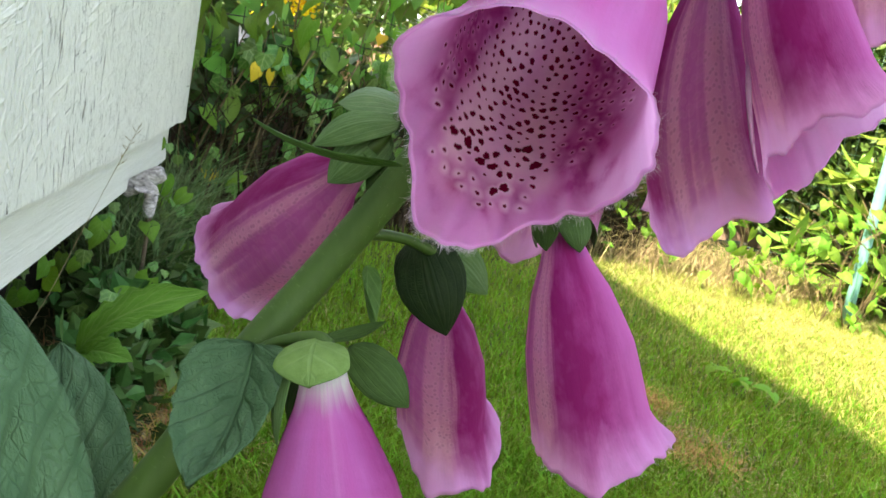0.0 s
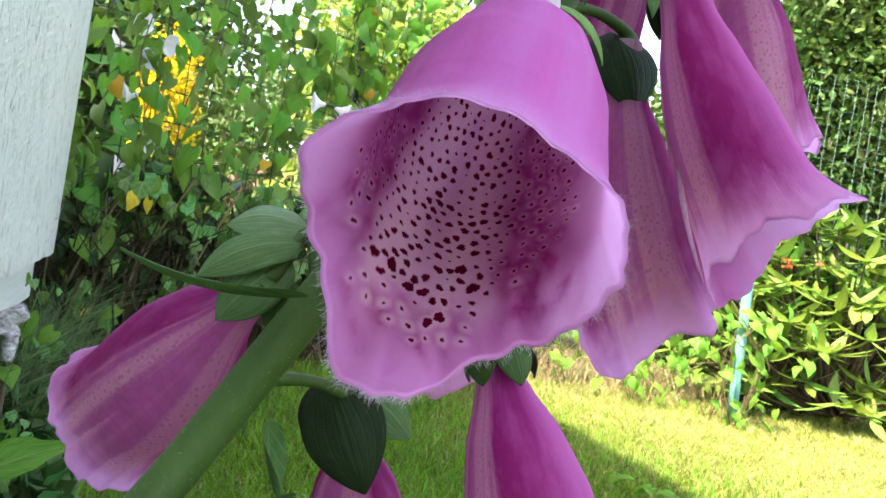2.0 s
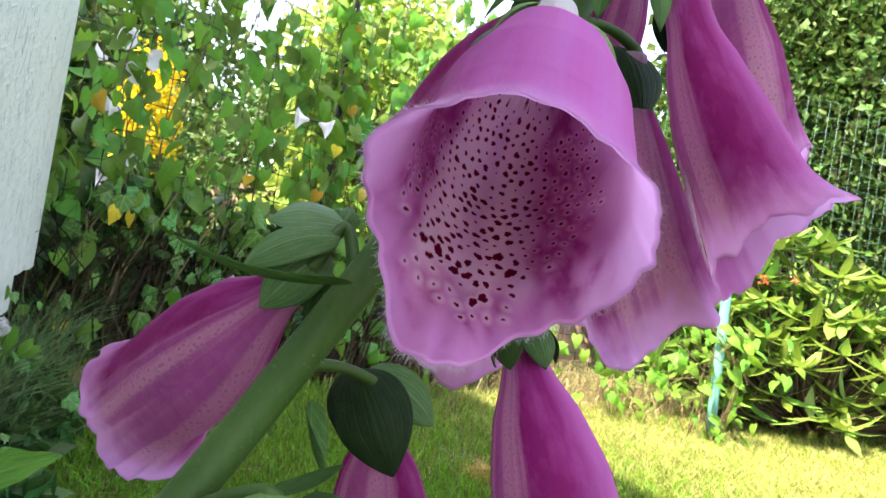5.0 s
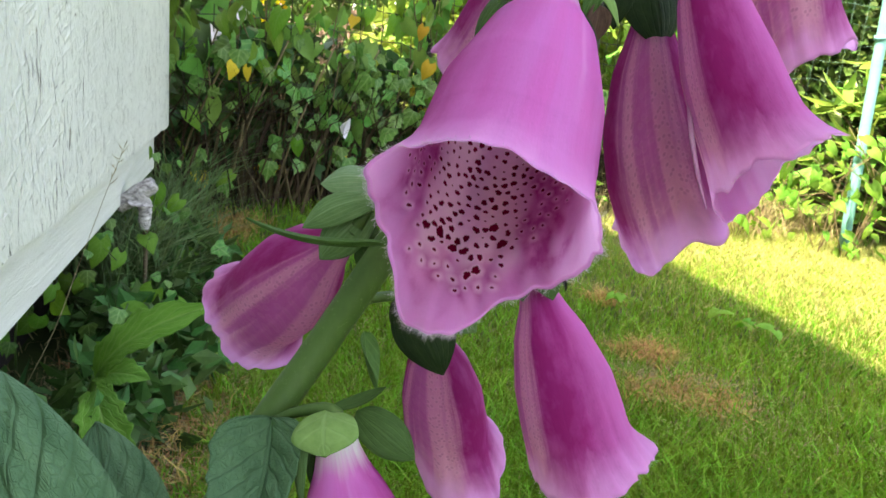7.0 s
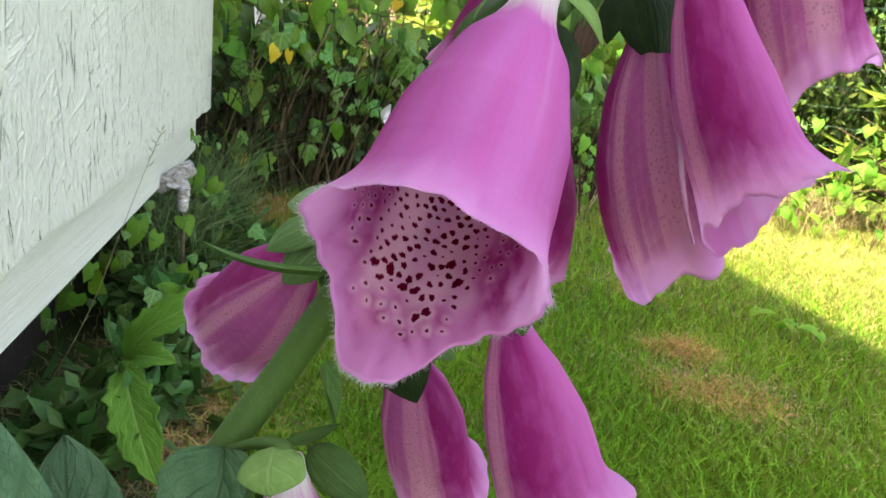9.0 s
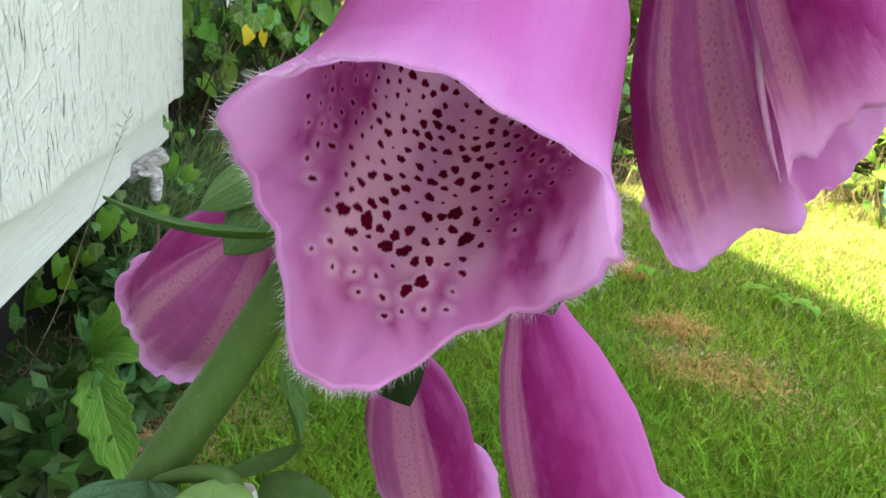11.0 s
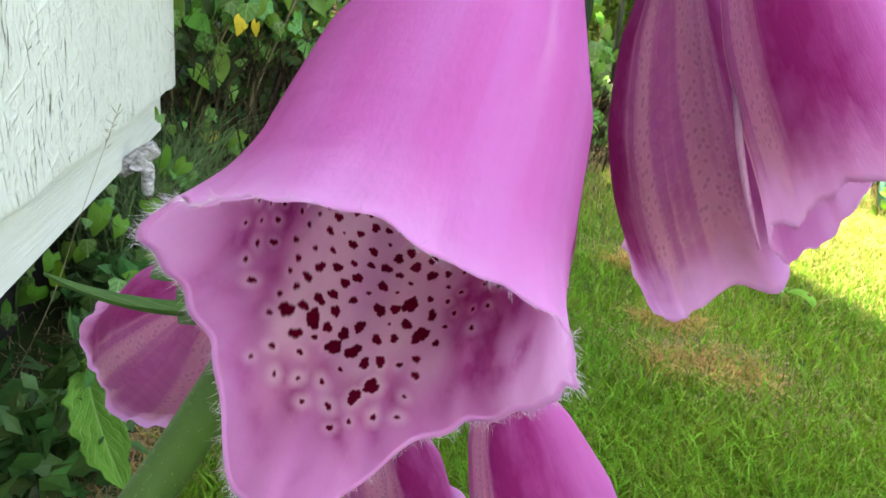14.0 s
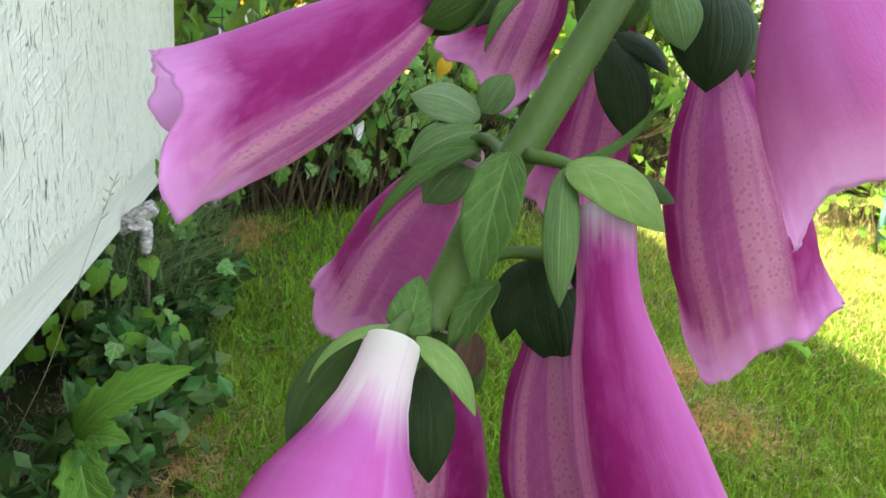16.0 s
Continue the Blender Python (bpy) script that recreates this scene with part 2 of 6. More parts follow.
def leaf_mat(name, dark, light, vein, through_col, amount=0.25, rough=0.5, veins=9.0, rugose=0.0, spread=0.0, show=0.5, lengthwise=False):
    """Leaf with a midrib and side veins; u across (-1 to 1), v along."""
    m, nt, b, out = mat(name)
    uv = uv_coord(nt)
    sep = nt.nodes.new("ShaderNodeSeparateXYZ")
    nt.links.new(uv, sep.inputs[0])
    au = mathn(nt, "ABSOLUTE", sep.outputs[0])
    warp = noise_at(nt, scaled(nt, uv, 2.0, 3.0), 1.0, 2.0)
    slant = mathn(nt, "ADD", mathn(nt, "MULTIPLY_ADD", au, -0.36, sep.outputs[1]), mathn(nt, "MULTIPLY", warp, 0.10))
    if lengthwise:
        slant = mathn(nt, "ADD", mathn(nt, "MULTIPLY_ADD", sep.outputs[1], -0.22, au), mathn(nt, "MULTIPLY", warp, 0.12))
    wave = mathn(nt, "ABSOLUTE", mathn(nt, "SUBTRACT", mathn(nt, "FRACT", mathn(nt, "MULTIPLY", slant, veins)), 0.5))
    side = ramp(nt, wave, [(0.0, 1.0), (0.09, 0.35), (0.16, 0.0)])
    rib = ramp(nt, au, [(0.0, 1.0), (0.035, 0.9), (0.075, 0.0)])
    net = node(nt, "ShaderNodeTexVoronoi", Scale=1.0)
    net.feature = "DISTANCE_TO_EDGE"
    nt.links.new(scaled(nt, uv, 9.0, 24.0), net.inputs["Vector"])
    netv = ramp(nt, net.outputs["Distance"], [(0.0, 1.0), (0.10, 0.0)])
    v = mathn(nt, "MAXIMUM", rib, mathn(nt, "MAXIMUM", mathn(nt, "MULTIPLY", side, 0.8), mathn(nt, "MULTIPLY", netv, 0.32)))
    patch = noise_at(nt, scaled(nt, uv, 3.0, 5.0), 1.0, 4.0)
    col = mixc(nt, ramp(nt, patch, [(0.3, 0.0), (0.72, 1.0)]), dark, light)
    if spread:
        oi = nt.nodes.new("ShaderNodeObjectInfo").outputs["Random"]
        hs = node(nt, "ShaderNodeHueSaturation")
        nt.links.new(mathn(nt, "MULTIPLY_ADD", oi, 0.06, 0.465), hs.inputs["Hue"])
        nt.links.new(mathn(nt, "MULTIPLY_ADD", oi, spread, 1.0 - spread / 2), hs.inputs["Value"])
        nt.links.new(col, hs.inputs["Color"])
        col = hs.outputs[0]
    col = mixc(nt, mathn(nt, "MULTIPLY", v, show), col, vein)
    nt.links.new(col, b.inputs["Base Color"])
    b.inputs["Roughness"].default_value = rough
    b.inputs["Specular IOR Level"].default_value = 0.2 if rough < 0.4 else 0.09
    h = mathn(nt, "MULTIPLY_ADD", v, -1.0, mathn(nt, "MULTIPLY", noise_at(nt, scaled(nt, uv, 40.0, 60.0), 1.0, 2.0), 0.4))
    bump(nt, h, 0.0003 if not rugose else rugose, 0.5, b)
    see_through(nt, b, out, mixc(nt, 0.5, col, through_col), amount)
    return m


def speckled(name, a, c, scale, rough=0.6, bump_d=0.0, metal=0.0, stretch=(1, 1, 1), detail=5.0, island=0.0, through_amt=0.0):
    m, nt, b, out = mat(name)
    co = scaled(nt, obj_coord(nt), *stretch)
    n1, n2 = noise_at(nt, co, scale, detail), noise_at(nt, co, scale * 7.3, detail)
    f = mathn(nt, "ADD", mathn(nt, "MULTIPLY", n1, 0.65), mathn(nt, "MULTIPLY", n2, 0.35))
    col = mixc(nt, ramp(nt, f, [(0.34, 0.0), (0.66, 1.0)]), a, c)
    if island:
        g = nt.nodes.new("ShaderNodeNewGeometry").outputs["Random Per Island"]
        hs = node(nt, "ShaderNodeHueSaturation")
        nt.links.new(mathn(nt, "MULTIPLY_ADD", g, 0.07, 0.465), hs.inputs["Hue"])
        nt.links.new(mathn(nt, "MULTIPLY_ADD", g, island, 1.0 - island / 2), hs.inputs["Value"])
        nt.links.new(col, hs.inputs["Color"])
        col = hs.outputs[0]
    nt.links.new(col, b.inputs["Base Color"])
    b.inputs["Roughness"].default_value, b.inputs["Metallic"].default_value = rough, metal
    if bump_d:
        bump(nt, f, bump_d, 0.6, b)
    if through_amt:
        see_through(nt, b, out, col, through_amt)
    return m


def osb_paint():
    """White paint over strand board: strands in relief, thin dark cracks between them."""
    m, nt, b, out = mat("painted_strand_board")
    co = obj_coord(nt)
    relief, cracks = [], []
    for i, (ang, fy, fz, cut) in enumerate(((6, 150, 15, 0.64), (-14, 130, 13, 0.648), (32, 120, 14, 0.675), (-38, 140, 16, 0.675), (70, 110, 16, 0.685))):
        mp = nt.nodes.new("ShaderNodeMapping")
        mp.inputs["Rotation"].default_value = (radians(ang), 0, 0)
        mp.inputs["Location"].default_value = (i * 3.1, i * 1.7, i * 0.9)
        nt.links.new(co, mp.inputs["Vector"])
        n = noise_at(nt, scaled(nt, mp.outputs[0], 1, fy, fz), 1.0, 3.0, 0.6)
        relief.append(n)
        thin = noise_at(nt, scaled(nt, mp.outputs[0], 1, fy * 1.5, fz * 1.6), 1.0, 3.0, 0.65)
        cracks.append(ramp(nt, thin, [(cut, 0.0), (cut + 0.018, 1.0)]))
    hgt, crack = relief[0], cracks[0]
    for n, c in zip(relief[1:], cracks[1:]):
        hgt = mathn(nt, "MAXIMUM", hgt, n)
        crack = mathn(nt, "MAXIMUM", crack, c)
    crack = mathn(nt, "MULTIPLY", crack, ramp(nt, noise_at(nt, co, 9.0, 3.0), [(0.34, 0.2), (0.54, 1.0)]))
    stain = noise_at(nt, scaled(nt, co, 1, 3.0, 1.2), 1.6, 4.0)
    col = mixc(nt, ramp(nt, stain, [(0.35, 0.0), (0.7, 1.0)]), (0.60, 0.605, 0.535), (0.53, 0.54, 0.475))
    # relief shading put into the paint colour: hollows darker, ridges lighter
    col = mixc(nt, ramp(nt, hgt, [(0.50, 0.22), (0.58, 0.0)]), col, (0.47, 0.475, 0.41))
    col = mixc(nt, ramp(nt, hgt, [(0.66, 0.0), (0.78, 0.8)]), col, (0.73, 0.735, 0.67))
    col = mixc(nt, mathn(nt, "MULTIPLY", crack, 0.93), col, (0.09, 0.08, 0.06))
    nt.links.new(col, b.inputs["Base Color"])
    b.inputs["Roughness"].default_value = 0.42
    hh = mathn(nt, "ADD", mathn(nt, "MULTIPLY_ADD", crack, -1.0, mathn(nt, "MULTIPLY", hgt, 1.6)), mathn(nt, "MULTIPLY", noise_at(nt, co, 160.0, 3.0), 0.35))
    bump(nt, hh, 0.004, 1.0, b)
    return m


M_OUT, M_IN = petal_outer(), petal_inner()
M_STEM = speckled("green_stem", (0.025, 0.066, 0.009), (0.048, 0.105, 0.019), 90.0, 0.55, 0.0004, stretch=(1, 1, 0.35))
M_STEM.node_tree.nodes["Principled BSDF"].inputs["Specular IOR Level"].default_value = 0.3
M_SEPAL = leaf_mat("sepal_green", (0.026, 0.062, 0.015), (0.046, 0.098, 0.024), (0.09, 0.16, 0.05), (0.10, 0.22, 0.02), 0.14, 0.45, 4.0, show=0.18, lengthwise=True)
# near-black copy of the sepal green, with the shade of upper bells in its colour
M_SEPAL_SHADED = leaf_mat("sepal_shaded_green", (0.011, 0.025, 0.009), (0.021, 0.043, 0.014), (0.03, 0.06, 0.02), (0.04, 0.09, 0.01), 0.06, 0.5, 4.0, show=0.15, lengthwise=True)
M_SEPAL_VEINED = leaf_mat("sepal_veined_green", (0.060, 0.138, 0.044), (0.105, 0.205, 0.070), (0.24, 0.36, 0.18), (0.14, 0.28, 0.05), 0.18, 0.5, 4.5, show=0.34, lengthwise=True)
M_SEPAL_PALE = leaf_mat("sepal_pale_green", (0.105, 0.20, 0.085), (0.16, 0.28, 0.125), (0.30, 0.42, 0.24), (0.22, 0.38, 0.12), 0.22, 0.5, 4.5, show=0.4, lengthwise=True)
M_WITHERED = leaf_mat("withered_bract", (0.05, 0.03, 0.022), (0.10, 0.06, 0.04), (0.14, 0.09, 0.06), (0.12, 0.07, 0.03), 0.12, 0.6, 4.0, show=0.5, lengthwise=True)
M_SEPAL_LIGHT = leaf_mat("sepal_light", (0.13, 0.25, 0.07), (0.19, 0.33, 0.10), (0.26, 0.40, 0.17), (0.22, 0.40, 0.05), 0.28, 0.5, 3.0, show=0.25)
M_BRACT = leaf_mat("bract_green", (0.036, 0.098, 0.022), (0.066, 0.152, 0.038), (0.15, 0.27, 0.09), (0.14, 0.30, 0.03), 0.2, 0.45, 5.0, show=0.42)
M_FOXLEAF = leaf_mat("foxglove_leaf", (0.048, 0.122, 0.058), (0.088, 0.185, 0.092), (0.035, 0.090, 0.040), (0.10, 0.24, 0.04), 0.15, 0.5, 7.0, rugose=0.0040, show=0.5)
M_FOLD = speckled("petal_fold", (0.50, 0.20, 0.38), (0.74, 0.46, 0.62), 260.0, 0.55, through_amt=0.45, stretch=(1, 1, 0.3))
M_HAIR = speckled("petal_hair", (0.75, 0.62, 0.72), (0.85, 0.75, 0.8), 400.0, 0.5, through_amt=0.4)
M_STEMHAIR = speckled("stem_hair", (0.22, 0.32, 0.15), (0.34, 0.44, 0.24), 400.0, 0.5, through_amt=0.4)
M_BIND = leaf_mat("bindweed_leaf", (0.055, 0.17, 0.018), (0.10, 0.25, 0.030), (0.17, 0.32, 0.08), (0.22, 0.46, 0.02), 0.42, 0.5, 7.0, spread=0.5)
M_BINDYEL = leaf_mat("yellowed_leaf", (0.40, 0.28, 0.02), (0.50, 0.38, 0.04), (0.5, 0.3, 0.05), (0.7, 0.5, 0.05), 0.4, 0.55, 7.0, spread=0.3)
M_IVY = leaf_mat("ivy_leaf", (0.026, 0.098, 0.015), (0.070, 0.180, 0.030), (0.20, 0.32, 0.12), (0.06, 0.16, 0.02), 0.15, 0.34, 4.0, spread=0.6)
M_LAUREL = leaf_mat("glossy_shrub_leaf", (0.075, 0.17, 0.027), (0.145, 0.26, 0.045), (0.30, 0.40, 0.14), (0.30, 0.46, 0.05), 0.28, 0.36, 9.0, spread=0.6)
M_WHITEFLOWER = speckled("bindweed_flower", (0.78, 0.74, 0.80), (0.86, 0.83, 0.88), 60.0, 0.55, through_amt=0.4)
M_WALL = osb_paint()
M_BOARD = speckled("painted_board", (0.53, 0.535, 0.47), (0.64, 0.645, 0.59), 6.0, 0.5, 0.003, stretch=(6, 0.6, 60))
# near-black that stands for the shade under the shed
M_UNDER_SHADE = speckled("under_shed_shade", (0.018, 0.015, 0.012), (0.045, 0.038, 0.028), 14.0, 0.8, 0.003)
M_SOIL = speckled("lawn_soil", (0.014, 0.026, 0.005), (0.040, 0.058, 0.012), 6.0, 0.95, 0.01)
M_GRASS = speckled("grass_blade", (0.066, 0.178, 0.008), (0.165, 0.285, 0.022), 3.0, 0.6, island=1.1, through_amt=0.38)
M_DRY = speckled("dry_grass", (0.23, 0.19, 0.095), (0.34, 0.29, 0.16), 9.0, 0.7, island=0.5, through_amt=0.3)
M_SUNLIT_GRASS = speckled("sunlit_grass_blade", (0.20, 0.225, 0.05), (0.33, 0.33, 0.115), 7.0, 0.6, island=0.7, through_amt=0.35)
M_BROWN = speckled("brown_matted_grass", (0.26, 0.145, 0.05), (0.44, 0.27, 0.10), 9.0, 0.7, island=0.5, through_amt=0.3)
M_TALL = speckled("tall_grass_blade", (0.050, 0.105, 0.036), (0.125, 0.195, 0.075), 5.0, 0.5, island=0.5, through_amt=0.35)
M_WIRE = speckled("dark_wire", (0.012, 0.016, 0.012), (0.04, 0.05, 0.035), 30.0, 0.5, metal=0.2)
M_WIREG = speckled("green_wire", (0.05, 0.12, 0.09), (0.09, 0.18, 0.14), 30.0, 0.45)
M_TEAL = speckled("teal_post", (0.10, 0.30, 0.27), (0.15, 0.38, 0.34), 18.0, 0.4, 0.0005)
M_VINE = speckled("vine_stem", (0.07, 0.06, 0.03), (0.14, 0.11, 0.05), 20.0, 0.7)
M_HEDGE = speckled("hedge_foliage", (0.030, 0.072, 0.014), (0.080, 0.145, 0.032), 3.0, 0.5, island=0.7, through_amt=0.3)
M_BRIGHT = speckled("light_shrub_foliage", (0.17, 0.28, 0.04), (0.28, 0.40, 0.08), 3.0, 0.5, island=0.5, through_amt=0.4)
M_LOWWEED = speckled("low_weed_leaf", (0.018, 0.055, 0.012), (0.050, 0.125, 0.028), 20.0, 0.5, island=0.8, through_amt=0.15)
M_YELLOW = speckled("yellow_blossom", (0.52, 0.40, 0.01), (0.66, 0.53, 0.03), 9.0, 0.6, island=0.4, through_amt=0.35)
M_RED = speckled("red_blossom", (0.45, 0.04, 0.02), (0.60, 0.10, 0.05), 9.0, 0.6, through_amt=0.3)
M_PLANK = speckled("weathered_fence_board", (0.33, 0.22, 0.17), (0.46, 0.33, 0.27), 5.0, 0.8, 0.002, stretch=(4, 4, 0.5))
M_BLUE = speckled("blue_plastic", (0.02, 0.16, 0.55), (0.03, 0.20, 0.62), 6.0, 0.35)
M_BARK = speckled("peeling_white_bark", (0.03, 0.026, 0.022), (0.58, 0.56, 0.53), 110.0, 0.7, 0.004, stretch=(1, 1, 2.2))
M_TWIG = speckled("shrub_wood", (0.06, 0.045, 0.03), (0.12, 0.09, 0.06), 20.0, 0.8)
M_ROOF = speckled("roof_felt", (0.05, 0.05, 0.05), (0.09, 0.09, 0.09), 12.0, 0.9, 0.002)

rng = np.random.default_rng(11)


# ---- mesh helpers ----
def mesh_ob(name, verts, faces, mats, parent=None, label="", smooth=True, uvs=None, mat_ids=None, attrs=None, wrap_u=False):
    me = bpy.data.meshes.new(name)
    me.from_pydata([tuple(v) for v in verts], [], [tuple(f) for f in faces])
    for m in mats if isinstance(mats, (list, tuple)) else [mats]:
        me.materials.append(m)
    n = len(me.polygons)
    if smooth:
        me.polygons.foreach_set("use_smooth", np.ones(n, dtype=bool))
    if mat_ids is not None:
        me.polygons.foreach_set("material_index", np.asarray(mat_ids, dtype=np.int32))
    if uvs is not None:
        lay = me.uv_layers.new(name="uv")
        idx = np.empty(len(me.loops), dtype=np.int32)
        me.loops.foreach_get("vertex_index", idx)
        uv = np.asarray(uvs, dtype=np.float32)[idx]
        if wrap_u:
            q = uv.reshape(-1, 4, 2)
            far = (q[:, :, 0].max(1) - q[:, :, 0].min(1) > 1.0)[:, None] & (q[:, :, 0] < 0)
            q[:, :, 0] += 2.0 * far
        lay.data.foreach_set("uv", uv.ravel())
    for key, vals in (attrs or {}).items():
        at = me.attributes.new(key, "FLOAT", "POINT")
        at.data.foreach_set("value", np.asarray(vals, dtype=np.float32))
    me.update()
    ob = new(name, me)
    if parent is not None:
        ob.parent = parent
    if label:
        tagged(ob, label)
    return ob


def unit(v):
    v = np.asarray(v, float)
    return v / max(np.linalg.norm(v), 1e-9)


def grid_faces(nr, nc, off=0, wrap=False, flip=False):
    out = []
    for i in range(nr - 1):
        for j in range(nc if wrap else nc - 1):
            k = (j + 1) % nc
            q = (off + i * nc + j, off + i * nc + k, off + (i + 1) * nc + k, off + (i + 1) * nc + j)
            out.append(q[::-1] if flip else q)
    return out


def spline(pts, n):
    """Catmull-Rom through the points."""
    p = np.asarray(pts, float)
    p = np.vstack([2 * p[0] - p[1], p, 2 * p[-1] - p[-2]])
    out = []
    segs = len(p) - 3
    for q in np.linspace(0, segs, n):
        i = min(int(q), segs - 1)
        t = q - i
        a, b, c, d = p[i:i + 4]
        out.append(0.5 * (2 * b + (c - a) * t + (2 * a - 5 * b + 4 * c - d) * t * t + (3 * b - a - 3 * c + d) * t ** 3))
    return np.array(out)


def tube_data(pts, radii, sides=10, n=None):
    c = spline(pts, n or 6 * len(pts)) if len(pts) > 2 or n else np.asarray(pts, float)
    r = np.interp(np.linspace(0, 1, len(c)), np.linspace(0, 1, len(radii)), radii)
    tan = np.gradient(c, axis=0)
    ref = np.array([0.31, 0.17, 0.93])
    verts = []
    for p, t, q in zip(c, tan, r):
        t = unit(t)
        a = unit(np.cross(t, ref) if abs(t @ ref) < 0.95 else np.cross(t, (1, 0, 0)))
        b = np.cross(t, a)
        for k in range(sides):
            g = 2 * math.pi * k / sides
            verts.append(p + q * (math.cos(g) * a + math.sin(g) * b))
    faces = grid_faces(len(c), sides, wrap=True)
    faces.append(tuple(range(sides))[::-1])
    faces.append(tuple(range((len(c) - 1) * sides, len(c) * sides)))
    return verts, faces


def tube(name, pts, radii, material, parent=None, label="", sides=10, n=None):
    v, f = tube_data(pts, radii, sides, n)
    return mesh_ob(name, v, f, material, parent, label)


def merged(pieces):
    V, F, o = [], [], 0
    for v, f in pieces:
        V.extend(v)
        F.extend([tuple(i + o for i in q) for q in f])
        o += len(v)
    return V, F


def blade(name, base, tip, width, face, material, parent, label="", fold=0.25, sag=0.12, peak=0.42, thick=0.00035, nu=13, nv=24, wave=0.0, twist=0.0, seed=0, quilt=0.0, jag=0.0):
    """A leaf, bract or sepal with two faces: base to tip, its upper side towards face."""
    base, tip = np.asarray(base, float), np.asarray(tip, float)
    L = np.linalg.norm(tip - base)
    w = unit(tip - base)
    f = np.asarray(face, float)
    f = unit(f - w * (f @ w))
    s = np.cross(w, f)
    top, bot, uvs = [], [], []
    ph = seed * 1.7
    for i in range(nv):
        v = i / (nv - 1)
        c = base + w * v * L + f * (sag * L * 4 * v * (1 - v)) + f * (-0.10 * L * v ** 3 * (1 if sag >= 0 else -1))
        half = 0.5 * width * (max(v, 1e-4) / peak) ** 0.62 * math.exp(0.62 * (1 - v / peak) * 1.0) if v < peak else 0.5 * width * max(0.0, 1 - ((v - peak) / (1 - peak)) ** 1.9) ** 0.9
        half = max(half, 0.02 * width)
        if v > 0.995:
            half = 0.01 * width
        half *= 1 + jag * (math.sin(31 * v + ph) + 0.7 * math.sin(57 * v + 2 * ph))
        g = twist * v
        s2, f2 = s * math.cos(g) + f * math.sin(g), f * math.cos(g) - s * math.sin(g)
        for j in range(nu):
            u = 2 * j / (nu - 1) - 1
            lift = fold * half * abs(u) ** 1.3
            lift += wave * width * abs(u) ** 2 * math.sin(9 * v + ph + 1.5 * np.sign(u))
            if quilt:
                ridge = abs(math.sin(math.pi * 6.0 * (v - 0.30 * abs(u)))) ** 0.6 * (0.75 + 0.25 * math.sin(17 * u + 9 * v + ph))
                lift += quilt * width * ridge * min(1.0, abs(u) * 6) * (1 - abs(u) ** 5)
            p = c + s2 * u * half + f2 * lift
            top.append(p)
            bot.append(p - f2 * thick * (1.2 - abs(u) ** 2))
            uvs.append((u, v))
    faces = grid_faces(nv, nu) + grid_faces(nv, nu, off=nu * nv, flip=True)
    N = nu * nv
    ring = [j for j in range(nu)] + [i * nu + nu - 1 for i in range(1, nv)] + [(nv - 1) * nu + j for j in range(nu - 2, -1, -1)] + [i * nu for i in range(nv - 2, 0, -1)]
    for a, b in zip(ring, ring[1:] + ring[:1]):
        faces.append((b, a, a + N, b + N))
    return mesh_ob(name, top + bot, faces, material, parent, label, uvs=uvs + uvs)


# ---- the foxglove ----
plant = tagged(new("foxglove"), "leaning foxglove stem with drooping pink spotted bells", "flower")
STEM = [(-0.30, 0.02, 0.0), (-0.20, 0.05, 0.13), (-0.115, 0.082, 0.225), (-0.0443, 0.1099, 0.3129), (-0.0234, 0.1200, 0.3498), (-0.0141, 0.1245, 0.3652), (-0.0011, 0.1285, 0.3876), (0.0160, 0.1400, 0.4150), (0.0301, 0.1510, 0.4376), (0.0367, 0.1558, 0.4523), (0.0515, 0.1666, 0.4792), (0.0596, 0.1731, 0.4947), (0.078, 0.188, 0.530)]
tube("stem", STEM, [0.0056, 0.0048, 0.0040, 0.00335, 0.0032, 0.0031, 0.0031, 0.0031, 0.0031, 0.0030, 0.0030, 0.0029, 0.0026], M_STEM, plant, "ribbed green hairy stem", sides=28, n=150)

KS = [0, 0.07, 0.15, 0.24, 0.36, 0.6, 0.8, 0.92, 1.0, 1.3]
KR = [0.19, 0.205, 0.26, 0.36, 0.52, 0.77, 0.92, 1.0, 1.07, 1.30]
KR_FULL = [0.24, 0.26, 0.32, 0.45, 0.68, 0.93, 1.0, 1.0, 1.03, 1.22]


def gauss(x, c, w):
    return np.exp(-((x - c) / w) ** 2)


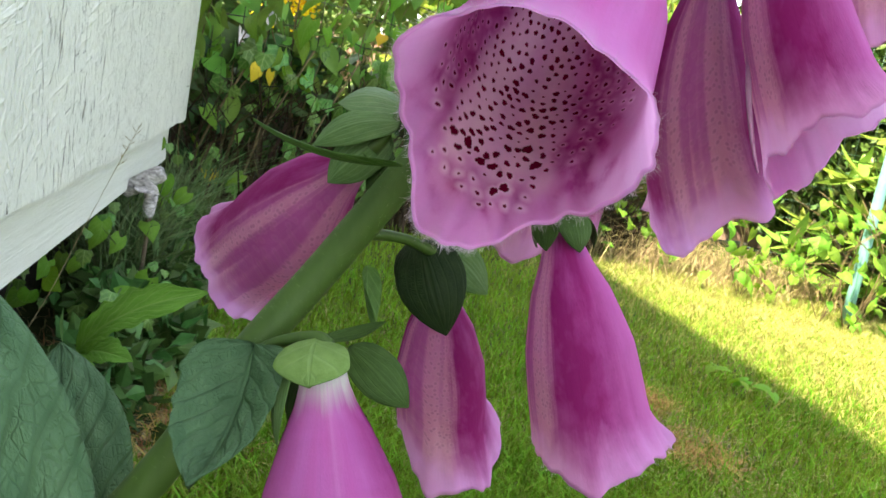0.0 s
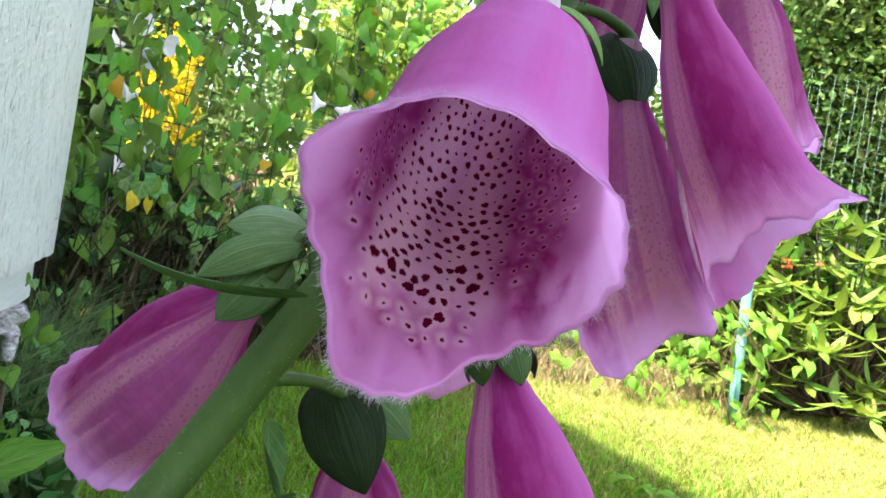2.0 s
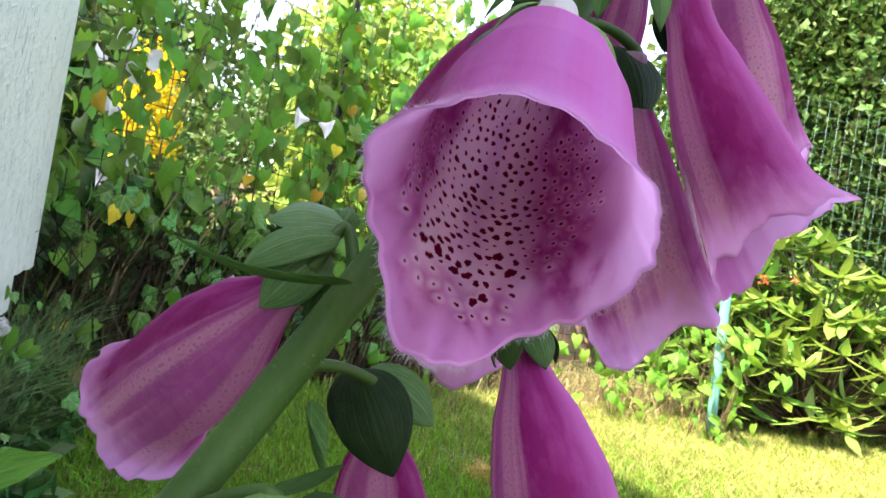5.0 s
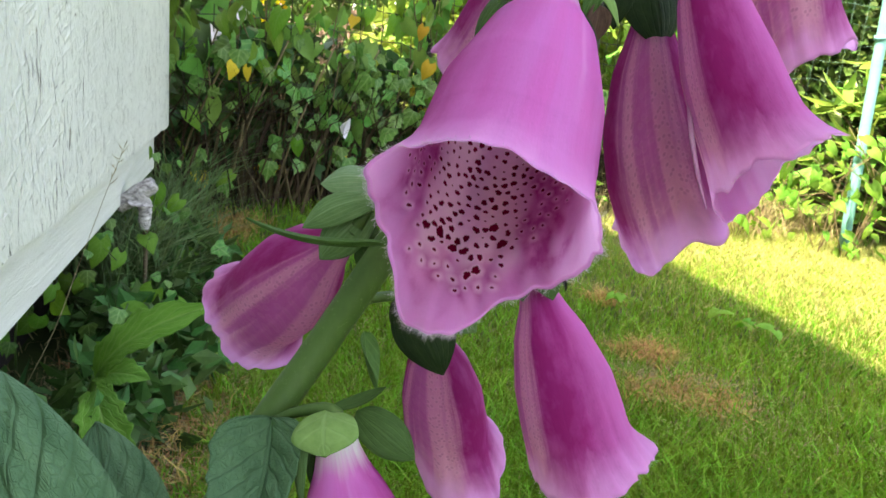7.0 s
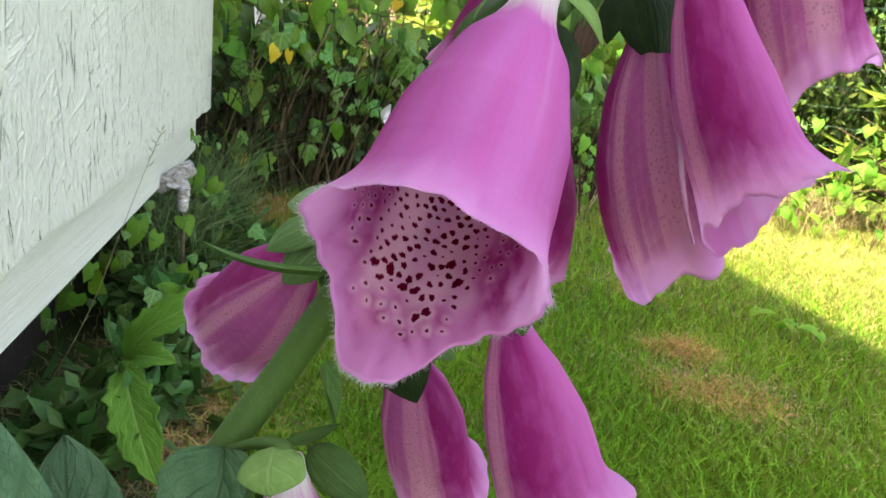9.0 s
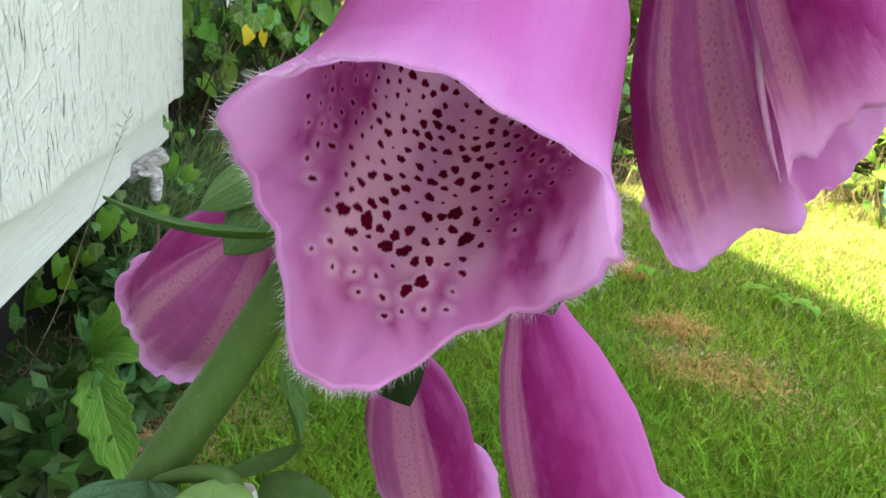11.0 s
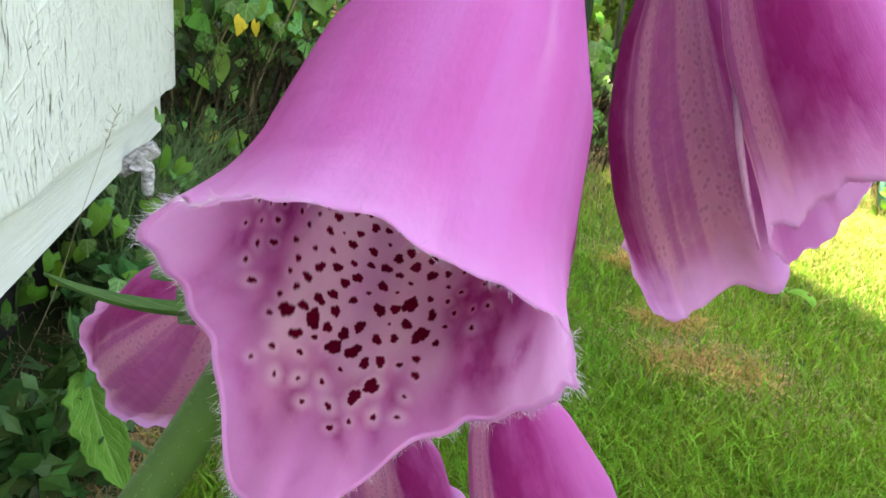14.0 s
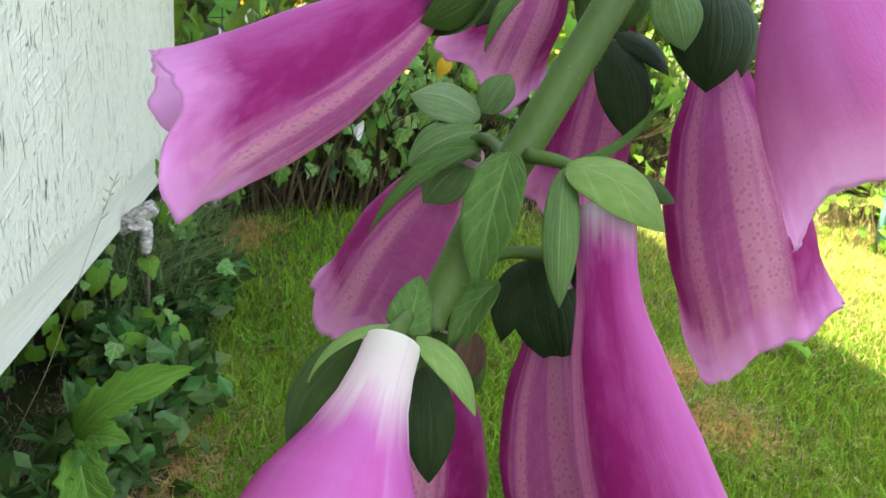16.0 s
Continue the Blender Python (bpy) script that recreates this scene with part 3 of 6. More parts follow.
def bell_points(base, mouth, ventral, rim, full, bend, squash, back, ext, flr, sides, th, ss, inset=0.0, ruffle=0.5, seed=0, blunt=False, throat=0.0):
    """Points of a corolla at the fractions ss of the meridians th (0 is the lower side): a bent tube that widens to
    a mouth whose lower, side and upper lobes run on by ext and spread by flr; sides: angles and width of the side lobes."""
    base, mouth = np.asarray(base, float), np.asarray(mouth, float)
    L = np.linalg.norm(mouth - base)
    w0 = (mouth - base) / L
    u0 = np.asarray(ventral, float)
    u0 = u0 - w0 * (u0 @ w0)
    u0 = u0 / np.linalg.norm(u0)
    ctrl = (base + mouth) / 2 + u0 * bend * L
    ph = seed * 2.3
    low, up = gauss(th, 0, 0.66), gauss(np.abs(th), 2.7, 0.75)
    if blunt:
        low = np.exp(-(np.abs(th) / 0.64) ** 2.6)
    lft, rgt = gauss(th, -sides[0], sides[2]), gauss(th, sides[1], sides[2])
    smax = 1 + ext[0] * low + ext[1] * lft + ext[2] * rgt + ext[3] * up
    smax = smax + ruffle * (0.016 * np.sin(6 * th + ph) + 0.010 * np.sin(11 * th + 2 * ph) + 0.006 * np.sin(23 * th + ph))
    s = ss[:, None] * smax[None, :]
    t = np.minimum(s, 1.0)[..., None]
    c = (1 - t) ** 2 * base + 2 * t * (1 - t) * ctrl + t * t * mouth
    tan = (mouth - ctrl) / np.linalg.norm(mouth - ctrl)
    c = c + np.maximum(s - 1, 0)[..., None] * L * tan
    w = 2 * (1 - t) * (ctrl - base) + 2 * t * (mouth - ctrl)
    w = w / np.linalg.norm(w, axis=-1, keepdims=True)
    u = u0 - w * (w @ u0)[..., None]
    u = u / np.linalg.norm(u, axis=-1, keepdims=True)
    v = np.cross(w, u)
    R = rim * np.interp(s, KS, (1 - full) * np.array(KR) + full * np.array(KR_FULL))
    R = R * (1 + 0.05 * np.sin(math.pi * np.clip(s, 0, 1)) * np.cos(th)[None, :])
    R = R * (1 + throat * gauss(s, 0, 0.17))
    lip = np.clip((s - 0.80) / 0.36, 0, 1.2)
    R = R * (1 + lip ** 1.7 * (flr[0] * low + flr[1] * lft + flr[2] * rgt + flr[3] * up)[None, :])
    ruf = ruffle * lip ** 1.3 * (0.05 * np.sin(5 * th + ph) + 0.04 * np.sin(9 * th - ph) + 0.028 * np.sin(17 * th + 3 * ph) + 0.014 * np.sin(29 * th - 2 * ph))[None, :]
    rib = 0.014 * np.sin(5 * th + 0.6)[None, :] * np.sin(math.pi * np.clip(s, 0, 1)) + 0.010 * np.sin(4 * th + 7 * s + ph) * np.sin(math.pi * np.clip(s, 0, 1)) ** 2
    crease = -0.085 * ruffle * np.clip((s - 0.62) / 0.4, 0, 1) * (gauss(th, 0.95, 0.09) + 0.8 * gauss(th, -1.05, 0.10) + 0.5 * gauss(th, -0.72, 0.06) + 0.6 * gauss(th, 1.3, 0.07))[None, :]
    R = R * (1 + ruf + rib + crease) - inset
    cu = np.where(np.cos(th) < 0, np.cos(th) * (1 - (1 - back) * np.clip(s, 0, 1) ** 1.5), np.cos(th))
    p = c + R[..., None] * (cu[..., None] * u + squash * np.sin(th)[None, :, None] * v)
    return p, s, (w0, u0, L)


def bell(name, base, mouth, lower, rim, full, bend, squash, back, ext, flr, sides, parent, label, nth=112, n_out=60, n_in=40, spots=False, seed=0, pale=None, ruffle=0.6, neck=0.2, blunt=False, throat=0.0, stripe=1.0):
    q = np.linspace(-1, 1, nth, endpoint=False)
    th = math.pi * ((0.36 * q + 0.64 * q ** 3) if spots else q)
    shape = (base, mouth, lower, rim, full, bend, squash, back, ext, flr, sides)
    so = np.linspace(0, 1, n_out) ** 0.9
    po, s_o, (w0, u0, L) = bell_points(*shape, th, so, 0.0, ruffle, seed, blunt, throat)
    si = np.concatenate([np.linspace(0.05, 0.26, 9, endpoint=False), np.linspace(0.26, 0.995, n_in)])
    pi_, s_i, _ = bell_points(*shape, th, si, 0.0005, ruffle, seed, blunt, throat)
    own = th
    if pale is not None:
        d = np.asarray(pale, float)
        own = (th - math.atan2(d @ np.cross(w0, u0), d @ u0) + math.pi) % (2 * math.pi) - math.pi
    own = math.pi * np.sign(own) * np.abs(own / math.pi) ** stripe
    no, ni = len(so), len(si)
    verts = np.concatenate([po.reshape(-1, 3), pi_.reshape(-1, 3)])
    faces = grid_faces(no, nth, wrap=True, flip=True)
    ids = [0] * len(faces)
    inner = grid_faces(ni, nth, off=no * nth, wrap=True)
    faces += inner
    ids += [1] * len(inner)
    for j in range(nth):
        k = (j + 1) % nth
        a, b = (no - 1) * nth, no * nth + (ni - 1) * nth
        faces.append((a + j, b + j, b + k, a + k))
        ids.append(0)
    v_o = np.broadcast_to((neck + (1 - neck) * so)[:, None], s_o.shape)
    uvs = np.concatenate([np.stack([np.broadcast_to(own / math.pi, s.shape), s], -1).reshape(-1, 2) for s in (v_o, s_i)])
    attrs = {}
    if spots:
        marks = throat_marks(th, s_i, rim, L, 5 + seed)
        attrs = {k: np.concatenate([np.zeros(no * nth), v.ravel()]) for k, v in marks.items()}
    ob = mesh_ob(name, verts, faces, [M_OUT, M_IN], parent, label, uvs=uvs, mat_ids=ids, attrs=attrs, wrap_u=True)
    rim_pts = po[-1]
    mid = np.asarray(base) + (np.asarray(mouth) - np.asarray(base)) * 0.9
    rim_out = np.array([unit(p - mid) for p in rim_pts])
    return ob, rim_pts, rim_out, (w0, u0, L)


def throat_marks(th, s, rim, L, seed):
    """Maroon spots with pale rings, the white zone they lie in and the deep flush round it; X, Y in millimetres on the petal."""
    X = np.broadcast_to(th, s.shape) * rim * 1000
    Y = s * L * 1000
    f = s
    spot, halo = np.zeros(s.shape), np.zeros(s.shape)
    r = np.random.default_rng(seed)
    made = []
    for x, g, a in ((-6.6, 0.966, 1.00), (-3.6, 0.957, 1.15), (-0.6, 0.989, 1.00), (1.5, 0.985, 0.95), (1.3, 0.938, 0.85), (2.7, 0.894, 0.95), (5.6, 0.866, 1.05), (7.7, 0.921, 1.20), (4.5, 1.031, 0.90), (3.2, 1.057, 0.85), (2.2, 0.845, 0.85)):
        y = g * L * 1000
        made.append((x, y, 0.67 * a, r.uniform(1.15, 1.6), math.pi / 2 + r.normal(0, 0.5)))
    for _ in range(30000):
        x, g = r.uniform(-18, 21), r.uniform(0.28, 1.16)
        y = g * L * 1000
        left, right = -9.6 + 1.6 * max(0.0, g - 0.8) / 0.2, 11.0 - 2.2 * max(0.0, g - 0.85) / 0.15
        if left < x < right and g < 1.0:
            a = r.uniform(0.36, 0.60) if r.random() < 0.8 else r.uniform(0.16, 0.30)
            if x < -6 or x > 8.5:
                a = r.uniform(0.20, 0.42)
            a *= 0.85 if g < 0.6 else 1.0
            gap = 1.62 if g > 0.84 else 1.5
        elif left < x < right and g < 1.12 - 0.006 * abs(x - 2):
            if r.random() < 0.35 + 4.0 * (g - 1.0):
                continue
            a, gap = r.uniform(0.16, 0.30), 1.9
        elif 12.4 + 1.2 * max(0.0, 0.7 - g) < x < 20.5 and 0.40 < g < 0.92 - 0.022 * max(0.0, x - 12):
            a, gap = r.uniform(0.18, 0.36), 1.6
        elif -17.5 < x < -11.0 and 0.60 < g < 0.96 + 0.012 * (x + 11):
            a, gap = r.uniform(0.17, 0.34), 1.75
        else:
            continue
        if all((x - m[0]) ** 2 + (y - m[1]) ** 2 > max(gap, a + m[2] + 0.35) ** 2 for m in made):
            made.append((x, y, a, r.uniform(1.0, 1.45), r.uniform(0, 3.1)))
    for x, y, a, e, g in made:
        near = (np.abs(X - x) < 3.2) & (np.abs(Y - y) < 3.2)
        dx, dy = X[near] - x, Y[near] - y
        rx, ry = (dx * math.cos(g) + dy * math.sin(g)) / e, dy * math.cos(g) - dx * math.sin(g)
        d = np.hypot(rx, ry)
        if y < 0.86 * L * 1000:
            d = np.hypot(dx * 0.95, dy * (1.05 if y > 0.66 * L * 1000 else 0.85))
        phi = np.arctan2(ry, rx)
        wob = 1 + 0.12 * np.sin(2 * phi + x) + 0.10 * np.sin(3 * phi + y) + 0.07 * np.sin(5 * phi + 2 * x) + 0.05 * np.sin(9 * phi + y)
        spot[near] = np.maximum(spot[near], np.clip((a * wob - d) / 0.10 + 0.5, 0, 1))
        ring = 0.72 + 0.18 * math.sin(3 * x + y)
        halo[near] = np.maximum(halo[near], np.clip((a * wob + ring - d) / 0.65, 0, 1))
    mott = np.sin(X * 0.9 + 2 * np.sin(Y * 0.35)) * np.sin(Y * 0.7 + 1.3 * np.sin(X * 0.6))
    side = np.abs(X - 0.8 + 0.9 * np.sin(Y * 0.55))
    core = np.clip((10.3 - side) / 1.6, 0, 1) * np.clip((f - 0.24) / 0.1, 0, 1) * np.clip((1.035 + 0.03 * np.sin(X * 0.8) - 0.006 * np.maximum(0, np.abs(X) - 5) - f) / 0.05, 0, 1)
    halo = np.maximum(halo * 0.95, core * (0.88 + 0.10 * mott))
    flush = np.clip((side - 9.0) / 1.6, 0, 1) * np.clip((18.5 + 2 * mott - side) / 4.0, 0, 1) * np.clip((1.08 - f) / 0.14, 0, 1)
    below = np.clip((f - 0.99) / 0.05, 0, 1) * np.clip((1.18 + 0.05 * mott - f) / 0.10, 0, 1) * np.clip((11.5 - side) / 3.5, 0, 1)
    flush = flush * (1 + 0.5 * (X > 0))
    flush = np.clip(np.maximum(flush * (0.75 + 0.4 * mott), below * (0.55 + 0.5 * mott)), 0, 1)
    return {"flush": flush, "spot": spot, "halo": halo}


def hairs(name, pts, ways, count, length, radius, material, parent, label, r, spread=0.5):
    V, F = [], []
    for i in range(count):
        k = r.integers(len(pts))
        j = (k + 1) % len(pts)
        p = pts[k] + (pts[j] - pts[k]) * r.random() if np.linalg.norm(pts[j] - pts[k]) < 0.003 else pts[k]
        d = unit(ways[k] + r.normal(0, spread, 3))
        l = length * r.uniform(0.5, 1.2)
        a = unit(np.cross(d, (0.3, 0.5, 0.8)))
        b = np.cross(d, a)
        bend = r.normal(0, 0.18, 3) * l
        o = len(V)
        for g in range(3):
            x = radius * (math.cos(2.094 * g) * a + math.sin(2.094 * g) * b)
            V.append(p + x)
            V.append(p + d * l * 0.55 + bend * 0.4 + x * 0.7)
        V.append(p + d * l + bend)
        for g in range(3):
            h = (g + 1) % 3
            F.append((o + 2 * g, o + 2 * h, o + 2 * h + 1, o + 2 * g + 1))
            F.append((o + 2 * g + 1, o + 2 * h + 1, o + 6))
    return tagged(mesh_ob(name, V, F, material, parent, label), kind="stuff")


def calyx(flower_ob, base, w, u, stem_at, size, tilt, material, seed, count=5, width=0.80, turn=0.0, via=None):
    """Five sepals round the neck and the stalk that carries the flower."""
    v = np.cross(w, u)
    r = np.random.default_rng(seed)
    for k in range(count):
        g = turn + 2 * math.pi * k / count + r.uniform(-0.15, 0.15)
        out = math.cos(g) * u + math.sin(g) * v
        a = tilt + r.uniform(-0.12, 0.16)
        b0 = np.asarray(base) - w * 0.0008 + out * 0.0024
        tip = b0 + (w * math.cos(a) + out * math.sin(a)) * size * r.uniform(0.9, 1.08)
        blade("sepal", b0, tip, size * width * r.uniform(0.92, 1.1), out, material, flower_ob, fold=-0.22, sag=0.13, peak=0.45, seed=k, nu=11, nv=18, wave=0.015)
    p = np.asarray(base)
    mid = (p + np.asarray(stem_at)) / 2 + np.array((0, 0, 0.0025)) if via is None else via
    tube("flower_stalk", [stem_at, mid, p - w * 0.002, p + w * 0.0015], [0.0012, 0.0010, 0.0013, 0.0028], M_STEM, flower_ob, sides=12, n=16)


_hr = np.random.default_rng(3)


def flower(label, base, mouth, lower, rim, full, bend, squash, back, ext, flr, sides, foot, sepal, tilt, sepal_mat, seed, rim_hairs=170, hair=0.0010, sepals=5, via=None, **opt):
    fl, rp, rw, (w, uu, _) = bell("flower", base, mouth, lower, rim, full, bend, squash, back, ext, flr, sides, plant, label, seed=seed, **opt)
    calyx(fl, base, w, uu, foot, sepal, tilt, sepal_mat, 29 + seed, sepals, via=via)
    hairs("rim_hair", rp, rw, rim_hairs, hair, 0.000017, M_HAIR, fl, "fine pale hairs on the rim", _hr, 0.55)
    return fl


spotted_bell = flower("pink foxglove bell with maroon spots in a white throat", (0.0249, 0.1360, 0.4376), (0.0129, 0.0948, 0.4004), (-0.22, 0.49, -0.45), 0.0145, 1.32, 0.006, 0.94, 0.76,
       (0.258, 0.008, 0.028, 0.028), (-0.15, 0.84, 0.43, 0.48), (1.30, 1.32, 0.65), (0.0290, 0.1500, 0.4360), 0.0150, 0.75, M_BRACT, 1, neck=0.0, rim_hairs=850, hair=0.0012, nth=560, n_out=110, n_in=430, spots=True, ruffle=0.5, blunt=True, throat=0.08, sepals=0)
rear_bell = flower("pink bell with a pale streaked lower side", (-0.0099, 0.1322, 0.3870), (-0.0346, 0.1687, 0.3589), (0.48, -0.76, -0.35), 0.0135, 1.06, 0.006, 0.75, 0.68,
       (0.298, 0.065, 0.291, 0.146), (-0.09, 0.67, -0.22, 0.20), (1.30, 1.37, 0.75), (-0.0020, 0.1300, 0.3880), 0.0108, 1.00, M_BRACT, 2, sepals=0, stripe=1.5, via=(-0.0046, 0.1345, 0.3956), pale=(-0.05, -0.85, -0.50))
small_bell = flower("small pink bell under a green calyx coloured as shaded", (0.0082, 0.1498, 0.3655), (0.0156, 0.1640, 0.3263), (0.07, -0.36, 0.61), 0.0110, 1.04, -0.030, 0.89, 0.93,
       (0.265, -0.010, 0.138, -0.024), (0.03, 0.71, 0.56, -0.05), (1.10, 1.04, 0.56), (-0.0090, 0.1290, 0.3735), 0.0165, 0.42, M_SEPAL, 3, sepals=0, stripe=1.35, pale=(-0.50, -0.85, 0.00))
long_bell = flower("long drooping pink bell with a flared lip", (0.0250, 0.1292, 0.3848), (0.0380, 0.1248, 0.3457), (0.59, 0.08, 0.14), 0.0119, 0.56, -0.001, 0.91, 0.73,
       (0.116, -0.094, 0.053, 0.011), (0.19, 0.88, 1.08, -0.09), (0.95, 1.75, 0.83), (0.0060, 0.1350, 0.3990), 0.0085, 0.45, M_SEPAL, 4, pale=(-0.95, -0.35, 0.00))
striped_bell = flower("pink bell with speckled pale stripes", (0.0500, 0.1600, 0.4420), (0.0638, 0.1603, 0.3909), (0.12, -0.01, -0.60), 0.0135, 0.50, 0.144, 1.04, 0.89,
       (0.179, 0.011, 0.050, -0.021), (-0.13, 1.14, 0.78, 0.05), (1.29, 1.20, 0.26), (0.0330, 0.1530, 0.4440), 0.0165, 0.50, M_SEPAL_SHADED, 5, sepals=0, stripe=1.12, pale=(-0.42, -0.90, 0.00))
flared_bell = flower("pink bell with a wide flared lip and white neck", (0.0535, 0.1496, 0.4549), (0.0682, 0.1293, 0.4054), (-0.12, 0.40, 0.85), 0.0101, 0.58, -0.144, 1.05, 0.87,
       (-0.015, 0.125, -0.035, -0.041), (0.32, -0.00, 1.36, 0.26), (1.56, 1.45, 0.98), (0.0420, 0.1560, 0.4610), 0.0080, 1.20, M_SEPAL, 6, sepals=0, throat=0.9, pale=(-0.95, 0.10, 0.00), neck=0.15)
low_bell = flower("pink bell with a white neck and light green calyx", (-0.0093, 0.1100, 0.3575), (-0.0009, 0.1007, 0.3272), (0.10, 0.87, -0.49), 0.0140, 0.10, 0.030, 0.90, 0.95,
       (0.120, 0.060, 0.060, 0.030), (0.35, 0.50, 0.50, 0.05), (1.42, 1.42, 0.50), (-0.0225, 0.1190, 0.3510), 0.0120, 1.00, M_SEPAL_LIGHT, 7, sepals=0, throat=0.35, pale=(0.00, 1.00, 0.00), neck=0.0)
high_bell = flower("pink bell with a speckled lower side", (0.0748, 0.1806, 0.4840), (0.0904, 0.1806, 0.4345), (-0.87, -0.55, -0.21), 0.0132, 1.06, 0.054, 0.96, 1.03,
       (0.258, 0.102, 0.049, 0.163), (-0.09, -0.03, 0.32, 0.16), (1.32, 1.56, 0.46), (0.0560, 0.1710, 0.4880), 0.0140, 0.40, M_SEPAL_SHADED, 8, sepals=0, stripe=1.2, pale=(-0.40, -0.90, 0.00))
sideways_bell = flower("pink bell pointing sideways with a pale streaked underside", (0.0326, 0.1638, 0.4885), (-0.0058, 0.1479, 0.4625), (-0.09, 0.07, -0.28), 0.0109, 0.58, 0.085, 0.95, 0.88,
       (0.048, 0.057, 0.161, 0.005), (-0.14, 0.47, 0.71, 0.12), (1.30, 1.75, 0.45), (0.0560, 0.1710, 0.4890), 0.0140, 0.40, M_SEPAL, 9, stripe=1.2, pale=(0.05, -0.50, -0.85))
hidden_bell = flower("deep pink bell partly hidden by others", (0.0341, 0.1839, 0.4205), (0.0288, 0.1744, 0.3755), (-0.25, -0.55, -0.14), 0.0147, 1.06, 0.024, 0.98, 0.90,
       (0.239, -0.033, -0.004, -0.004), (-0.13, -0.06, 0.38, 0.02), (1.67, 1.41, 0.49), (0.0260, 0.1480, 0.4310), 0.0130, 0.40, M_SEPAL, 10, pale=(-0.30, -0.95, 0.00))
streaked_bell = flower("pink bell behind the stem with pale streaks", (0.0346, 0.1792, 0.4578), (0.0175, 0.1970, 0.4218), (0.65, -0.66, -0.31), 0.0123, 0.95, -0.065, 0.90, 0.94,
       (0.164, 0.080, 0.084, 0.088), (0.35, 0.50, 0.32, 0.23), (1.42, 1.45, 0.55), (0.0400, 0.1590, 0.4590), 0.0125, 0.75, M_BRACT, 11, sepals=0, stripe=2.0, pale=(0.40, -0.85, -0.20))
folded_bell = flower("pink bell with a folded hairy lip", (0.0751, 0.1541, 0.4999), (0.0852, 0.1368, 0.4676), (-0.77, -0.10, -0.72), 0.0138, 0.11, 0.070, 0.94, 0.90,
       (0.175, 0.119, 0.005, 0.014), (-0.08, 0.39, 0.42, 0.05), (1.33, 1.51, 0.49), (0.0640, 0.1770, 0.5030), 0.0140, 0.60, M_SEPAL, 12, pale=(0.30, 0.95, 0.00))
behind_bell = flower("pink bell behind the stem", (0.0619, 0.1975, 0.4927), (0.0590, 0.2086, 0.4483), (0.02, -1.00, -0.04), 0.0105, 0.90, 0.030, 0.94, 0.95,
       (0.150, 0.080, 0.080, 0.030), (0.35, 0.50, 0.50, 0.05), (1.42, 1.42, 0.50), (0.0580, 0.1720, 0.4920), 0.0130, 0.40, M_SEPAL, 13, pale=(0.00, -1.00, 0.00))
top_bell = flower("pink bell high on the stem", (0.0501, 0.2007, 0.5033), (0.0394, 0.2113, 0.4748), (0.35, -0.94, -0.05), 0.0105, 0.90, 0.030, 0.94, 0.95,
       (0.150, 0.080, 0.080, 0.030), (0.35, 0.50, 0.50, 0.05), (1.42, 1.42, 0.50), (0.0640, 0.1770, 0.5020), 0.0130, 0.40, M_SEPAL, 14, pale=(0.20, -1.00, 0.00))

_sp = spline(STEM[3:], 400)
_st = np.gradient(_sp, axis=0)
_hp, _hw = [], []
for _ in range(4200):
    k = _hr.integers(400)
    t = unit(_st[k])
    d = _hr.normal(0, 1, 3)
    d = unit(d - t * (d @ t))
    _hp.append(_sp[k] + d * 0.0031)
    _hw.append(d)
hairs("stem_hair", np.array(_hp), np.array(_hw), 4200, 0.0005, 0.000013, M_STEMHAIR, plant, "short pale hairs on the stem", _hr, 0.3)

blade("bract", (-0.0030, 0.1215, 0.3876), (-0.0281, 0.1219, 0.3876), 0.0040, (0.02, 0.10, 1.0), M_BRACT, plant, "narrow pointed green bract", fold=0.45, sag=-0.05, peak=0.3)
blade("leaf", (-0.0390, 0.0930, 0.3100), (-0.0805, 0.1220, 0.3590), 0.0300, (-0.10, -0.75, 0.60), M_FOXLEAF, plant, "large crinkled grey-green leaf", fold=-0.25, sag=0.10, peak=0.45, wave=0.02, nu=41, nv=72, quilt=0.055)
blade("leaf", (-0.0450, 0.1180, 0.3000), (-0.0620, 0.1360, 0.3400), 0.0230, (0.2, -0.85, 0.4), M_FOXLEAF, plant, "crinkled grey-green leaf", fold=-0.2, sag=0.12, peak=0.55, wave=0.03, nu=41, nv=72, quilt=0.055)
blade("sepal", (-0.0050, 0.1347, 0.3962), (-0.0172, 0.1361, 0.3957), 0.0079, (-0.26, -0.60, 0.75), M_SEPAL_PALE, rear_bell, "", fold=-0.35, sag=0.16, peak=0.5, nu=15, wave=0.02)
blade("sepal", (-0.0053, 0.1326, 0.3938), (-0.0196, 0.1300, 0.3878), 0.0069, (-0.26, -0.80, 0.53), M_SEPAL_VEINED, rear_bell, "", fold=-0.35, sag=0.16, peak=0.5, nu=15, wave=0.02)
blade("sepal", (-0.0065, 0.1332, 0.3913), (-0.0158, 0.1296, 0.3814), 0.0085, (-0.27, -0.94, 0.09), M_SEPAL_VEINED, rear_bell, "", fold=-0.35, sag=0.16, peak=0.5, nu=15, wave=0.02)
blade("sepal", (-0.0056, 0.1335, 0.3880), (-0.0082, 0.1310, 0.3797), 0.0046, (-0.17, -0.94, -0.15), M_SEPAL, rear_bell, "", fold=-0.35, sag=0.16, peak=0.5, nu=15, wave=0.02)
blade("sepal", (-0.0053, 0.1355, 0.3953), (-0.0038, 0.1378, 0.3992), 0.0047, (0.16, -0.68, 0.70), M_SEPAL_VEINED, rear_bell, "", fold=-0.35, sag=0.16, peak=0.5, nu=15, wave=0.02)
